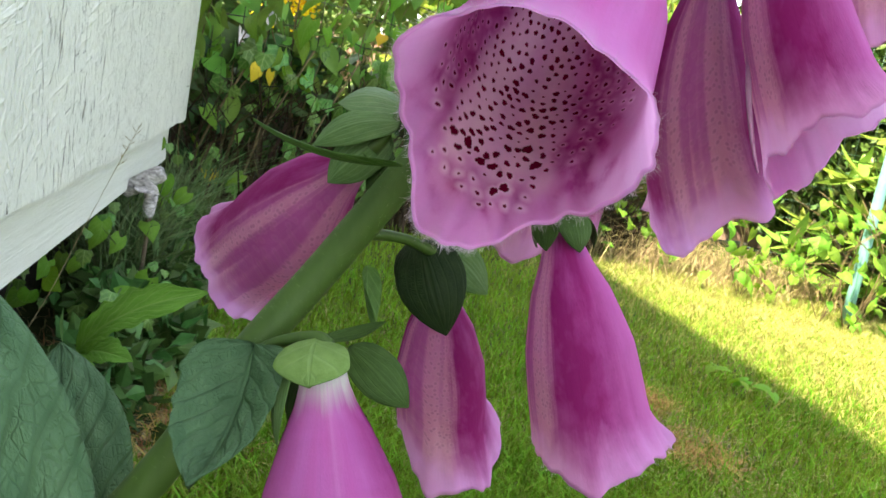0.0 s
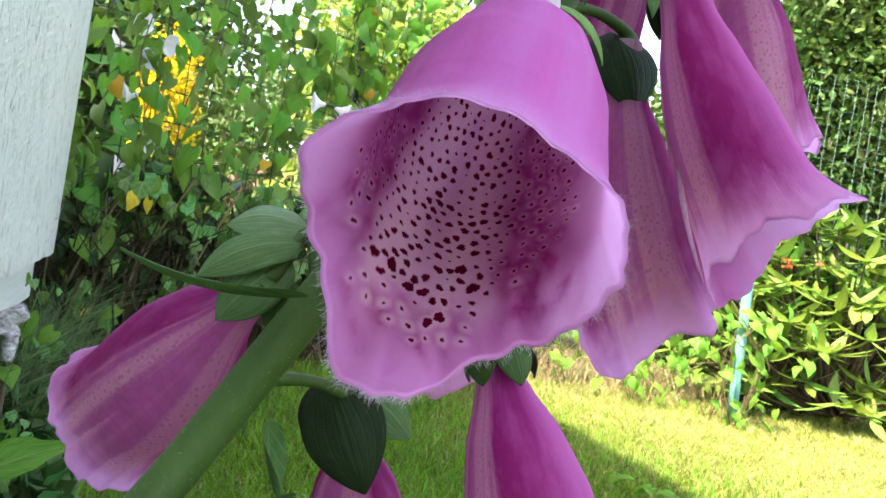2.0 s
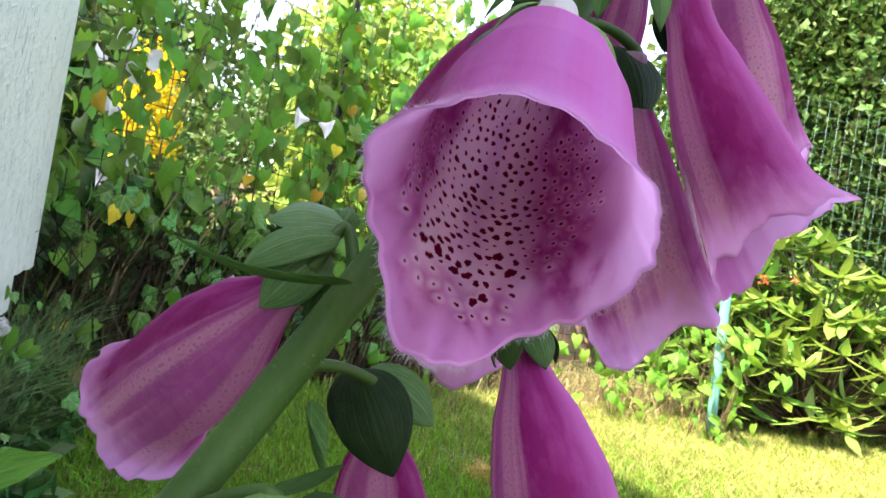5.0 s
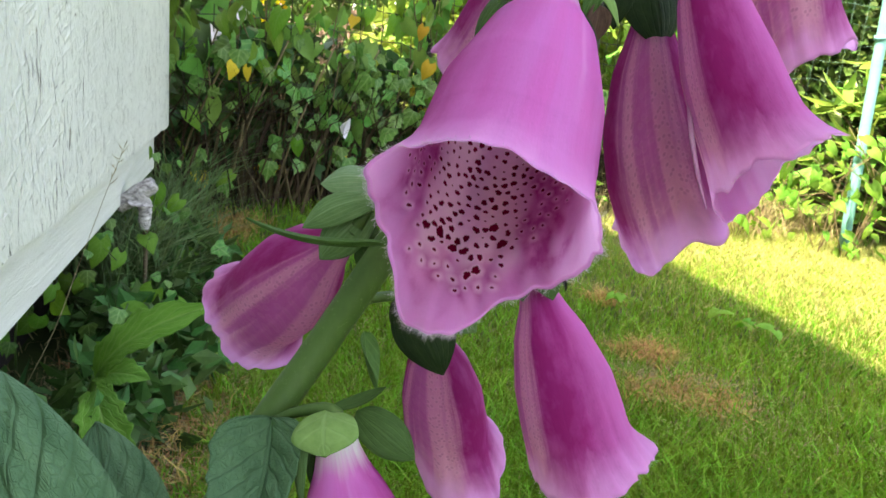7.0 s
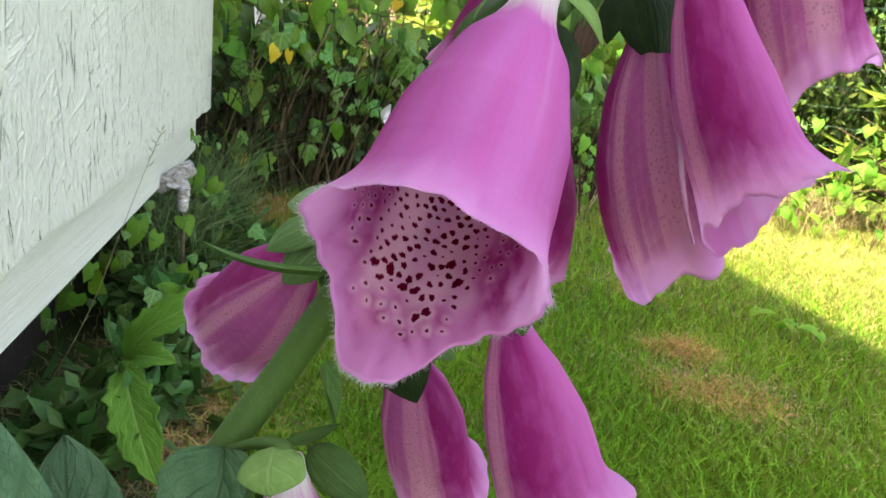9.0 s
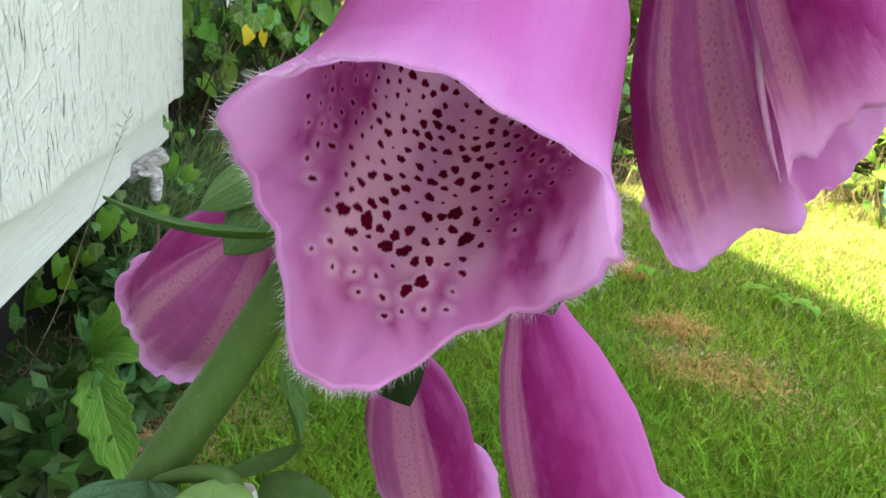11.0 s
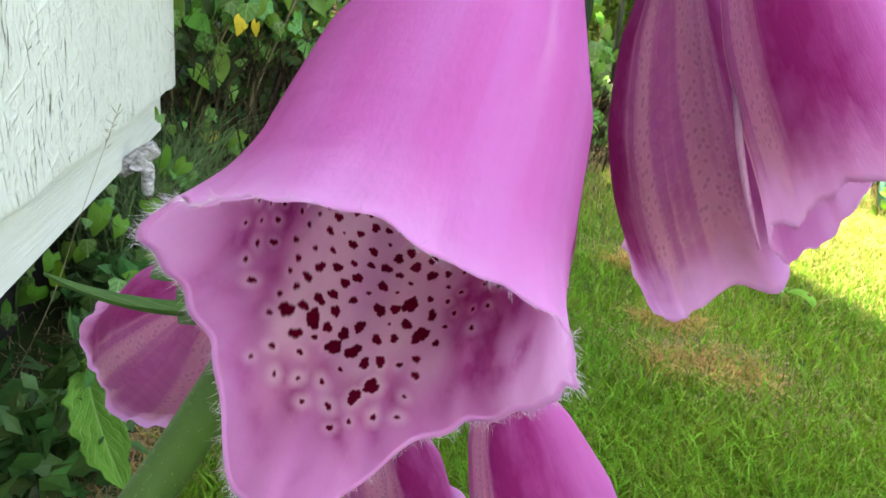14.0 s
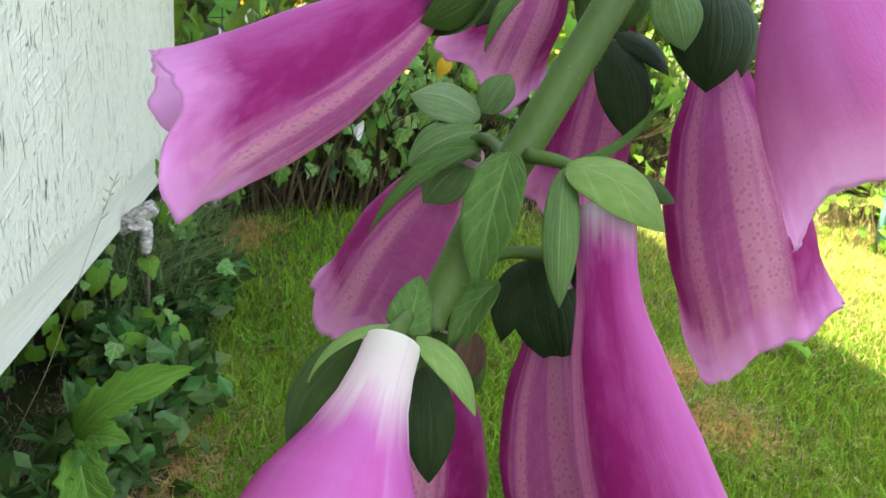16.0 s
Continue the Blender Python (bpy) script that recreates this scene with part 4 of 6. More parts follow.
blade("sepal", (-0.0104, 0.1097, 0.3598), (-0.0099, 0.1031, 0.3550), 0.0117, (-0.20, -0.84, 0.50), M_SEPAL_LIGHT, low_bell, "", fold=-0.16, sag=0.18, peak=0.62, nu=15, wave=0.02)
blade("sepal", (-0.0133, 0.1105, 0.3583), (-0.0143, 0.1037, 0.3442), 0.0043, (-0.78, -0.62, 0.07), M_SEPAL_VEINED, low_bell, "", fold=-0.4, sag=0.10, peak=0.5)
blade("sepal", (-0.0116, 0.1128, 0.3546), (-0.0111, 0.1093, 0.3424), 0.0050, (-0.22, -0.97, 0.05), M_SEPAL, low_bell, "", fold=-0.3, sag=0.10, peak=0.5)
blade("sepal", (-0.0055, 0.1123, 0.3587), (0.0056, 0.1085, 0.3522), 0.0075, (0.23, -0.89, 0.39), M_SEPAL, low_bell, "", fold=-0.25, sag=0.12, peak=0.5)
blade("sepal", (-0.0100, 0.1116, 0.3592), (-0.0004, 0.1130, 0.3631), 0.0024, (-0.15, -0.66, 0.73), M_SEPAL, low_bell, "", fold=0.3, sag=-0.08, peak=0.5)
blade("sepal", (0.0026, 0.1476, 0.3709), (0.0110, 0.1404, 0.3544), 0.0142, (-0.10, -0.97, 0.23), M_SEPAL_SHADED, small_bell, "", fold=-0.35, sag=0.16, peak=0.42, nu=15)
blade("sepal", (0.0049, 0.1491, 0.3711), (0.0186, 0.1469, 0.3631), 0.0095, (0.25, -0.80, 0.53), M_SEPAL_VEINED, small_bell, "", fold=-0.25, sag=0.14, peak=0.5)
blade("sepal", (0.0016, 0.1500, 0.3698), (0.0013, 0.1486, 0.3576), 0.0077, (-0.62, -0.78, 0.04), M_SEPAL_SHADED, small_bell, "", fold=-0.3, sag=0.14, peak=0.45)
blade("sepal", (0.0045, 0.1539, 0.3696), (0.0142, 0.1553, 0.3583), 0.0085, (0.33, 0.88, -0.12), M_SEPAL, small_bell, "", fold=-0.3, sag=0.14, peak=0.45)
blade("sepal", (0.0246, 0.1372, 0.4397), (0.0133, 0.1343, 0.4330), 0.0033, (-0.42, -0.15, 0.90), M_SEPAL_LIGHT, spotted_bell, "", fold=-0.3, sag=0.16, peak=0.4)
blade("sepal", (0.0204, 0.1390, 0.4366), (0.0101, 0.1352, 0.4214), 0.0093, (-0.57, -0.72, 0.37), M_SEPAL, spotted_bell, "", fold=-0.25, sag=0.12, peak=0.45)
blade("sepal", (0.0264, 0.1387, 0.4379), (0.0279, 0.1464, 0.4444), 0.0066, (0.11, -0.97, 0.08), M_BRACT, spotted_bell, "", fold=-0.15, sag=0.05, peak=0.2)
blade("sepal", (0.0280, 0.1368, 0.4385), (0.0370, 0.1323, 0.4304), 0.0046, (0.46, -0.59, 0.68), M_SEPAL_LIGHT, spotted_bell, "", fold=-0.3, sag=0.16, peak=0.4)
blade("sepal", (0.0293, 0.1398, 0.4327), (0.0316, 0.1344, 0.4175), 0.0075, (0.29, -0.91, 0.29), M_SEPAL_SHADED, spotted_bell, "", fold=-0.25, sag=0.12, peak=0.45)
blade("sepal", (0.0396, 0.1537, 0.4415), (0.0322, 0.1477, 0.4311), 0.0053, (-0.52, -0.72, 0.37), M_BRACT, spotted_bell, "", fold=0.5, sag=0.12, peak=0.4, twist=0.7)
blade("bract", (0.0362, 0.1497, 0.4347), (0.0349, 0.1474, 0.4266), 0.0050, (0.09, -0.96, 0.29), M_WITHERED, plant, "withered brown bract", fold=0.5, sag=0.1, peak=0.5, wave=0.08)
blade("sepal", (0.0471, 0.1494, 0.4612), (0.0609, 0.1433, 0.4549), 0.0088, (-0.05, -0.64, 0.76), M_SEPAL_LIGHT, flared_bell, "", fold=-0.25, sag=0.16, peak=0.5, nu=15)
blade("sepal", (0.0469, 0.1498, 0.4606), (0.0468, 0.1410, 0.4428), 0.0052, (-0.27, -0.90, 0.34), M_SEPAL_VEINED, flared_bell, "", fold=-0.35, sag=0.10, peak=0.5)
blade("sepal", (0.0524, 0.1514, 0.4520), (0.0523, 0.1493, 0.4411), 0.0070, (-0.11, -0.96, 0.27), M_SEPAL_SHADED, flared_bell, "", fold=-0.3, sag=0.12, peak=0.5)
blade("sepal", (0.0566, 0.1523, 0.4590), (0.0644, 0.1521, 0.4566), 0.0036, (0.17, -0.78, 0.55), M_SEPAL, flared_bell, "", fold=-0.3, sag=0.10, peak=0.5)
blade("sepal", (0.0474, 0.1499, 0.4611), (0.0611, 0.1545, 0.4701), 0.0019, (-0.25, -0.56, 0.77), M_BRACT, flared_bell, "", fold=0.4, sag=-0.16, peak=0.35)
blade("bract", (0.0394, 0.1533, 0.4617), (0.0352, 0.1440, 0.4436), 0.0084, (-0.27, -0.90, 0.34), M_BRACT, plant, "pointed green bract on the stem", fold=0.35, sag=0.08, peak=0.42, nu=15)
blade("sepal", (0.0466, 0.1617, 0.4441), (0.0515, 0.1524, 0.4284), 0.0136, (-0.01, -0.95, 0.33), M_SEPAL_SHADED, striped_bell, "", fold=-0.35, sag=0.16, peak=0.5, nu=15)
blade("sepal", (0.0448, 0.1619, 0.4429), (0.0405, 0.1554, 0.4313), 0.0073, (-0.61, -0.75, 0.27), M_SEPAL_SHADED, striped_bell, "", fold=-0.3, sag=0.14, peak=0.5)
blade("sepal", (0.0499, 0.1651, 0.4434), (0.0575, 0.1626, 0.4296), 0.0086, (0.58, -0.73, 0.37), M_SEPAL_SHADED, striped_bell, "", fold=-0.3, sag=0.14, peak=0.5)
blade("sepal", (0.0358, 0.1840, 0.4631), (0.0226, 0.1863, 0.4671), 0.0097, (-0.16, -0.60, 0.79), M_SEPAL_PALE, streaked_bell, "", fold=-0.3, sag=0.15, peak=0.5, nu=15, wave=0.02)
blade("sepal", (0.0364, 0.1852, 0.4639), (0.0412, 0.1894, 0.4715), 0.0066, (0.15, -0.68, 0.73), M_SEPAL_VEINED, streaked_bell, "", fold=-0.3, sag=0.15, peak=0.5, nu=15, wave=0.02)
blade("sepal", (0.0359, 0.1807, 0.4610), (0.0229, 0.1776, 0.4550), 0.0102, (-0.24, -0.77, 0.57), M_SEPAL_VEINED, streaked_bell, "", fold=-0.3, sag=0.15, peak=0.5, nu=15, wave=0.02)
blade("sepal", (0.0344, 0.1789, 0.4562), (0.0265, 0.1756, 0.4483), 0.0088, (-0.30, -0.93, 0.19), M_SEPAL_VEINED, streaked_bell, "", fold=-0.3, sag=0.15, peak=0.5, nu=15, wave=0.02)
blade("bract", (0.0371, 0.1756, 0.4594), (0.0177, 0.1637, 0.4466), 0.0044, (-0.25, -0.68, 0.70), M_BRACT, plant, "narrow pointed bract", fold=0.5, sag=0.12, peak=0.3)
blade("sepal", (0.0715, 0.1749, 0.4889), (0.0712, 0.1671, 0.4725), 0.0138, (-0.11, -0.95, 0.32), M_SEPAL_SHADED, high_bell, "", fold=-0.35, sag=0.16, peak=0.5, nu=15)
blade("sepal", (0.0744, 0.1771, 0.4893), (0.0788, 0.1709, 0.4752), 0.0094, (0.48, -0.78, 0.37), M_SEPAL_SHADED, high_bell, "", fold=-0.3, sag=0.14, peak=0.5)
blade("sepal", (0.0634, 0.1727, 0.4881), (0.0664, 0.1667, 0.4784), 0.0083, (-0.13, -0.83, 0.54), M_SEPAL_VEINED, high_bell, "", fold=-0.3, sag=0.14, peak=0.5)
blade("sepal", (0.0579, 0.1841, 0.4788), (0.0636, 0.1781, 0.4620), 0.0101, (0.09, -0.95, 0.33), M_SEPAL_SHADED, high_bell, "", fold=-0.35, sag=0.14, peak=0.5, nu=15)
blade("sepal", (0.0590, 0.1854, 0.4799), (0.0698, 0.1837, 0.4743), 0.0061, (0.26, -0.70, 0.64), M_SEPAL_SHADED, high_bell, "", fold=-0.3, sag=0.14, peak=0.5)
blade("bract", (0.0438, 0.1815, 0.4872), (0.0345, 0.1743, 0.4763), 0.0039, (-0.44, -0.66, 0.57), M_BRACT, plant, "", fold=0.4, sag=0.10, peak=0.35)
blade("sepal", (0.0385, 0.1814, 0.4868), (0.0331, 0.1773, 0.4797), 0.0078, (-0.34, -0.71, 0.60), M_SEPAL_SHADED, high_bell, "", fold=-0.3, sag=0.12, peak=0.5)
blade("leaf", (-0.0209, 0.1157, 0.3544), (-0.0219, 0.0957, 0.3386), 0.0182, (-0.29, -0.89, 0.33), M_FOXLEAF, plant, "crinkled grey-green leaf folded along its rib", fold=0.6, sag=-0.10, peak=0.27, wave=0.04, nu=41, nv=72, quilt=0.06, jag=0.02)
blade("bract", (-0.0057, 0.1256, 0.3689), (-0.0026, 0.1195, 0.3595), 0.0046, (0.45, -0.83, 0.27), M_BRACT, plant, "twisted small bract with a yellow edge", fold=0.6, sag=-0.10, peak=0.4, twist=1.2)
tube("petal_fold", [(0.0532, 0.1481, 0.4444), (0.0528, 0.1429, 0.4317), (0.0530, 0.1376, 0.4203), (0.0539, 0.1339, 0.4111), (0.0555, 0.1306, 0.4031), (0.0572, 0.1286, 0.3978)], [0.0003, 0.0005, 0.00055, 0.0005, 0.0004, 0.0002], M_FOLD, flared_bell, "pale folded seam of the petal", sides=8, n=40)


# ---- ground and lawn ----
def smooth01(x):
    x = np.clip(x, 0, 1)
    return x * x * (3 - 2 * x)


def ground_z(x, y):
    """The lawn rises a little towards the fence on the shed's side."""
    x, y = np.asarray(x, float), np.asarray(y, float)
    z = 0.085 * smooth01((y - 1.0) / 0.75) * smooth01((0.45 - x) / 0.8)
    near = np.exp(-(x ** 2 + y ** 2) / 40.0)
    return z + near * (0.008 * np.sin(3.1 * x + 1.0) * np.cos(2.7 * y) + 0.004 * np.sin(9 * x - 4 * y))


_e = np.concatenate([-np.geomspace(400, 4, 16), np.linspace(-3.5, 4.5, 81), np.geomspace(5, 400, 16)])
_gx, _gy = np.meshgrid(_e, _e)
ground = mesh_ob("ground", np.stack([_gx, _gy, ground_z(_gx, _gy)], -1).reshape(-1, 3), grid_faces(len(_e), len(_e)), M_SOIL)
tagged(ground, "mown garden lawn with worn brown patches", "lawn", kind="structure")


def grass(name, material, count, place, height, width, lean, seed, label, category):
    r = np.random.default_rng(seed)
    xy = place(r, count)
    n = len(xy)
    h = height[0] + (height[1] - height[0]) * r.random(n) ** 1.5
    g = r.uniform(0, 2 * math.pi, n)
    d = np.stack([np.cos(g), np.sin(g), np.zeros(n)], 1)
    a = r.uniform(0, 2 * math.pi, n)
    s = np.stack([np.cos(a), np.sin(a), np.zeros(n)], 1) * (r.uniform(0.6, 1.2, n) * width / 2)[:, None]
    p = np.column_stack([xy, ground_z(xy[:, 0], xy[:, 1]) - 0.003])
    up = np.array((0, 0, 1.0))
    ln = (lean * r.uniform(0.2, 1.3, n) * h)[:, None]
    m1 = p + up * (h * 0.5)[:, None] + d * ln * 0.25
    tp = p + up * (h * np.clip(1 - 0.25 * lean, 0.3, 1))[:, None] + d * ln
    V = np.stack([p - s, p + s, m1 - s * 0.85, m1 + s * 0.85, tp], 1).reshape(-1, 3)
    o = np.arange(n)[:, None] * 5
    quads = np.concatenate([o, o + 1, o + 3, o + 2], 1)
    tris = np.concatenate([o + 2, o + 3, o + 4], 1)
    ob = mesh_ob(name, V, quads.tolist() + tris.tolist(), material, smooth=False)
    return tagged(ob, label, category, kind="stuff")


def wedge(r0, r1, a0, a1):
    def place(r, n):
        rad = np.sqrt(r.random(n) * (1 / r0 ** 0.6 - 1 / r1 ** 0.6) + 1 / r1 ** 0.6)
        rad = rad ** (-2 / 0.6)
        a = np.radians(r.uniform(a0, a1, n))
        xy = np.stack([rad * np.sin(a), rad * np.cos(a)], 1)
        patch = np.sin(xy[:, 0] * 7.3 + 2 * np.sin(xy[:, 1] * 5.1)) * np.sin(xy[:, 1] * 6.7 + 1.3) + 0.35 * r.normal(0, 1, n)
        keep = (patch < 1.0) & (xy[:, 1] < 2.9 + 0.25 * xy[:, 0])
        bare = np.exp(-((xy[:, 0] + 0.26) ** 2 + (xy[:, 1] - 0.72) ** 2) / 0.022) + 0.7 * np.exp(-((xy[:, 0] - 0.39) ** 2 + (xy[:, 1] - 0.95) ** 2) / 0.003)
        keep &= r.random(n) > 0.75 * bare
        keep &= ((xy[:, 0] + 0.242) * 0.979 + (xy[:, 1] - 0.376) * 0.206 > 0.07 + 0.05 * r.random(n)) | (xy[:, 1] > 1.42)
        return xy[keep]
    return place


def spots_of(cs):
    def place(r, n):
        k = r.integers(len(cs), size=n)
        c = np.array(cs)[k]
        return c[:, :2] + r.normal(0, 1, (n, 2)) * c[:, 2:3]
    return place


grass("lawn_grass", M_GRASS, 250000, wedge(0.45, 4.2, -36, 52), (0.010, 0.048), 0.0021, 0.75, 21, "short green lawn grass", "grass")


def all_round(r, n):
    """The rest of the lawn, outside the stretch with the fine blades."""
    d, a = 5.5 * np.sqrt(r.random(n)), r.uniform(-180, 180, n)
    keep = ((a < -38) | (a > 54) | (d > 4.2)) & (d > 0.35)
    return np.stack([d * np.sin(np.radians(a)), d * np.cos(np.radians(a))], 1)[keep]


grass("outer_lawn_grass", M_GRASS, 130000, all_round, (0.02, 0.06), 0.0065, 0.7, 28, "mown green lawn grass further round", "grass")
grass("dry_lawn_grass", M_DRY, 20000, spots_of([(-0.15, 0.80, 0.18), (-0.05, 1.0, 0.22), (-0.22, 0.62, 0.14), (0.42, 0.96, 0.07), (0.36, 1.00, 0.06), (0.47, 0.84, 0.05), (-0.12, 0.75, 0.10), (-0.28, 0.95, 0.08), (-0.28, 0.75, 0.08), (-0.22, 0.68, 0.08), (-0.30, 0.85, 0.07), (0.15, 0.85, 0.16), (0.6, 0.75, 0.12), (0.5, 1.2, 0.25), (-0.1, 1.1, 0.16), (0.9, 1.9, 0.25), (1.2, 2.0, 0.2), (0.3, 0.8, 0.3), (0.7, 1.5, 0.4)]), (0.008, 0.034), 0.0018, 1.5, 22, "dry brown grass in worn lawn patches", "grass")
grass("worn_patch_grass", M_BROWN, 5600, spots_of([(0.419, 1.112, 0.016), (0.405, 1.090, 0.014), (0.372, 1.100, 0.012), (0.409, 0.950, 0.030), (0.352, 0.940, 0.024), (0.44, 0.90, 0.02), (0.398, 1.383, 0.014), (-0.355, 1.50, 0.030), (-0.350, 1.44, 0.022), (-0.25, 0.76, 0.05), (-0.31, 0.88, 0.04), (-0.22, 0.66, 0.05)]), (0.016, 0.046), 0.0019, 1.6, 27, "matted brown grass in bare lawn patches", "grass")
# sunlight put into blade colour: paler blades over the sunlit part of the lawn
grass("sunlit_lawn_grass", M_SUNLIT_GRASS, 95000, spots_of([(0.9, 1.9, 0.30), (1.2, 1.6, 0.30), (1.4, 2.0, 0.30), (0.8, 2.3, 0.20), (1.7, 1.7, 0.3), (1.1, 1.2, 0.25), (1.5, 1.4, 0.3)]), (0.012, 0.045), 0.0021, 0.9, 26, "yellow-green grass coloured paler where the sun falls on the lawn", "grass")
grass("tall_grass", M_TALL, 1500, spots_of([(-0.44, 1.10, 0.030), (-0.44, 1.22, 0.035), (-0.45, 1.36, 0.035), (-0.46, 1.50, 0.030), (-0.40, 1.06, 0.025)]), (0.10, 0.27), 0.0034, 0.9, 23, "long unmown grass beside the shed", "grass")
grass("dead_hay", M_DRY, 3000, spots_of([(0.55, 2.35, 0.10), (0.75, 2.40, 0.12), (0.95, 2.42, 0.12), (1.15, 2.35, 0.12), (0.25, 2.15, 0.10), (-0.05, 1.95, 0.08), (1.0, 2.5, 0.2)]), (0.05, 0.22), 0.0028, 1.5, 24, "straw-coloured dead grass along the fence", "grass")

# ---- shed ----
WALL_P, WALL_D, WALL_N = np.array((-0.242, 0.376)), unit((-0.206, 0.979)), unit((0.979, 0.206))


def slab(name, s0, s1, z0, z1, out0, out1, material, parent=None, label="", cuts=1, ragged=0.0):
    """An upright slab along the shed wall; out is measured from its face."""
    V = []
    r = np.random.default_rng(4)
    ss = np.linspace(s0, s1, cuts + 1)
    for s in ss:
        for o, z in ((out0, z0), (out1, z0), (out1, z1), (out0, z1)):
            p = WALL_P + WALL_D * s + WALL_N * o
            V.append((p[0], p[1], z + (r.normal(0, ragged) if z == z0 else 0)))
    F = []
    for i in range(cuts):
        a, b = 4 * i, 4 * i + 4
        for k in range(4):
            l = (k + 1) % 4
            F.append((a + k, a + l, b + l, b + k))
    F += [(3, 2, 1, 0), tuple(4 * cuts + k for k in range(4))]
    return mesh_ob(name, V, F, material, parent, label, smooth=False)


shed = tagged(new("shed"), "white painted strand board garden shed", "shed", kind="structure")
slab("wall_panel", -1.25, 1.022, 0.266, 1.96, -0.018, 0.0, M_WALL, shed, "white painted strand board panel", cuts=60, ragged=0.0012)
slab("bottom_board", -1.25, 0.985, 0.192, 0.272, -0.045, -0.021, M_BOARD, shed, "white painted bottom board", cuts=4)
# added dark block in place of the black gap below the board
slab("shade_block", -1.2, 0.92, 0.0, 0.20, -0.75, -0.14, M_UNDER_SHADE, shed, "added dark block for the shade under the shed")
slab("floor_deck", -1.25, 0.98, 0.20, 0.235, -1.6, -0.046, M_UNDER_SHADE, shed)
slab("end_panel", 1.004, 1.022, 0.266, 1.96, -1.6, -0.019, M_WALL, shed, "white painted end panel")
slab("back_panel", -1.25, 1.0, 0.24, 1.96, -1.62, -1.601, M_WALL, shed)
slab("roof", -1.3, 1.06, 1.962, 2.05, -1.7, 0.03, M_ROOF, shed, "dark roofing felt")

# ---- wire fence and its climbers ----
FENCE = [(-0.70, 1.36), (-0.40, 1.56), (-0.05, 1.80), (0.35, 2.18), (0.80, 2.56), (1.35, 2.50), (2.10, 2.62), (3.2, 2.85)]


def fence_at(u):
    """Plan point of the fence, u from 0 to 1 along it."""
    p = np.array(FENCE)
    d = np.concatenate([[0], np.cumsum(np.linalg.norm(np.diff(p, axis=0), axis=1))])
    d /= d[-1]
    return np.array([np.interp(u, d, p[:, 0]), np.interp(u, d, p[:, 1])])


def wire_net(u0, u1, nu, z0, z1, nz, radius, sides=4):
    pieces = []
    us = np.linspace(u0, u1, nu)
    P = np.array([fence_at(u) for u in us])
    G = ground_z(P[:, 0], P[:, 1])
    r = np.random.default_rng(9)
    for z in np.linspace(z0, z1, nz):
        pts = [(p[0], p[1], g + z + 0.004 * math.sin(3 * i + 9 * z)) for i, (p, g) in enumerate(zip(P, G))]
        pieces.append(tube_data(pts, [radius], sides, len(pts)))
    for p, g in zip(P, G):
        j = r.normal(0, 0.003, 2)
        pieces.append(tube_data([(p[0], p[1], g + z0), (p[0] + j[0], p[1] + j[1], g + z1)], [radius], sides))
    return merged(pieces)


fence = tagged(new("wire_fence"), "dark wire mesh garden fence overgrown with climbers", "fence")
V, F = wire_net(0.0, 0.50, 40, 0.02, 1.10, 18, 0.0011)
mesh_ob("dark_wire_net", V, F, M_WIRE, fence, "dark square wire mesh")
V, F = wire_net(0.52, 1.0, 40, 0.05, 1.25, 20, 0.0006)
mesh_ob("green_wire_net", V, F, M_WIREG, fence, "green square wire mesh")
for u in (0.03, 0.2, 0.36):
    p = fence_at(u)
    tube("fence_post", [(p[0], p[1], 0.0), (p[0] + 0.004, p[1] + 0.01, 1.15)], [0.009, 0.009], M_WIRE, fence, sides=10)

post = tagged(new("fence_post_teal"), "leaning pale teal metal fence post", "post")
tube("post_tube", [(1.275, 2.06, 0.0), (1.241, 2.032, 0.367), (1.205, 2.00, 0.75), (1.185, 1.985, 0.98)], [0.0145, 0.0145, 0.0145, 0.0145], M_TEAL, post, "pale teal painted tube", sides=18, n=12)
for z, q in ((0.60, 0.6), (0.86, 0.86)):
    x, y = 1.275 - 0.093 * q, 2.06 - 0.078 * q
    tube("clamp_ring", [(x, y, z - 0.006), (x - 0.001, y, z + 0.006)], [0.018, 0.018], M_TEAL, post, sides=18)


def heart_leaf(name, L, W, material, lobes=0.18, bow=0.16, n=9):
    """Heart-shaped leaf with its base at the origin, tip along -z, upper side to -y."""
    me = bpy.data.meshes.new(name)
    V, F, U = [], [], []
    for i in range(n):
        v = i / (n - 1)
        half = max(0.0006, W * 0.5 * float(np.interp(v, (0, 0.125, 0.25, 0.4, 0.6, 0.8, 1), (0.55, 0.92, 1.0, 0.90, 0.66, 0.34, 0.0))))
        for j, u in enumerate((-1, -0.5, 0, 0.5, 1)):
            drop = lobes * L * (abs(u) ** 1.5) * max(0, 1 - v * 3.2)
            V.append((u * half, -0.10 * L * math.sin(math.pi * v) - 0.22 * half * (1 - abs(u)) + bow * L * v * v * 0.6, -v * L + drop))
            U.append((u, v))
    for i in range(n - 1):
        for j in range(4):
            a = i * 5 + j
            F.append((a, a + 1, a + 6, a + 5))
    me.from_pydata(V, [], F)
    me.materials.append(material)
    me.polygons.foreach_set("use_smooth", np.ones(len(F), dtype=bool))
    lay = me.uv_layers.new(name="uv")
    for lp in me.loops:
        lay.data[lp.index].uv = U[lp.vertex_index]
    return me


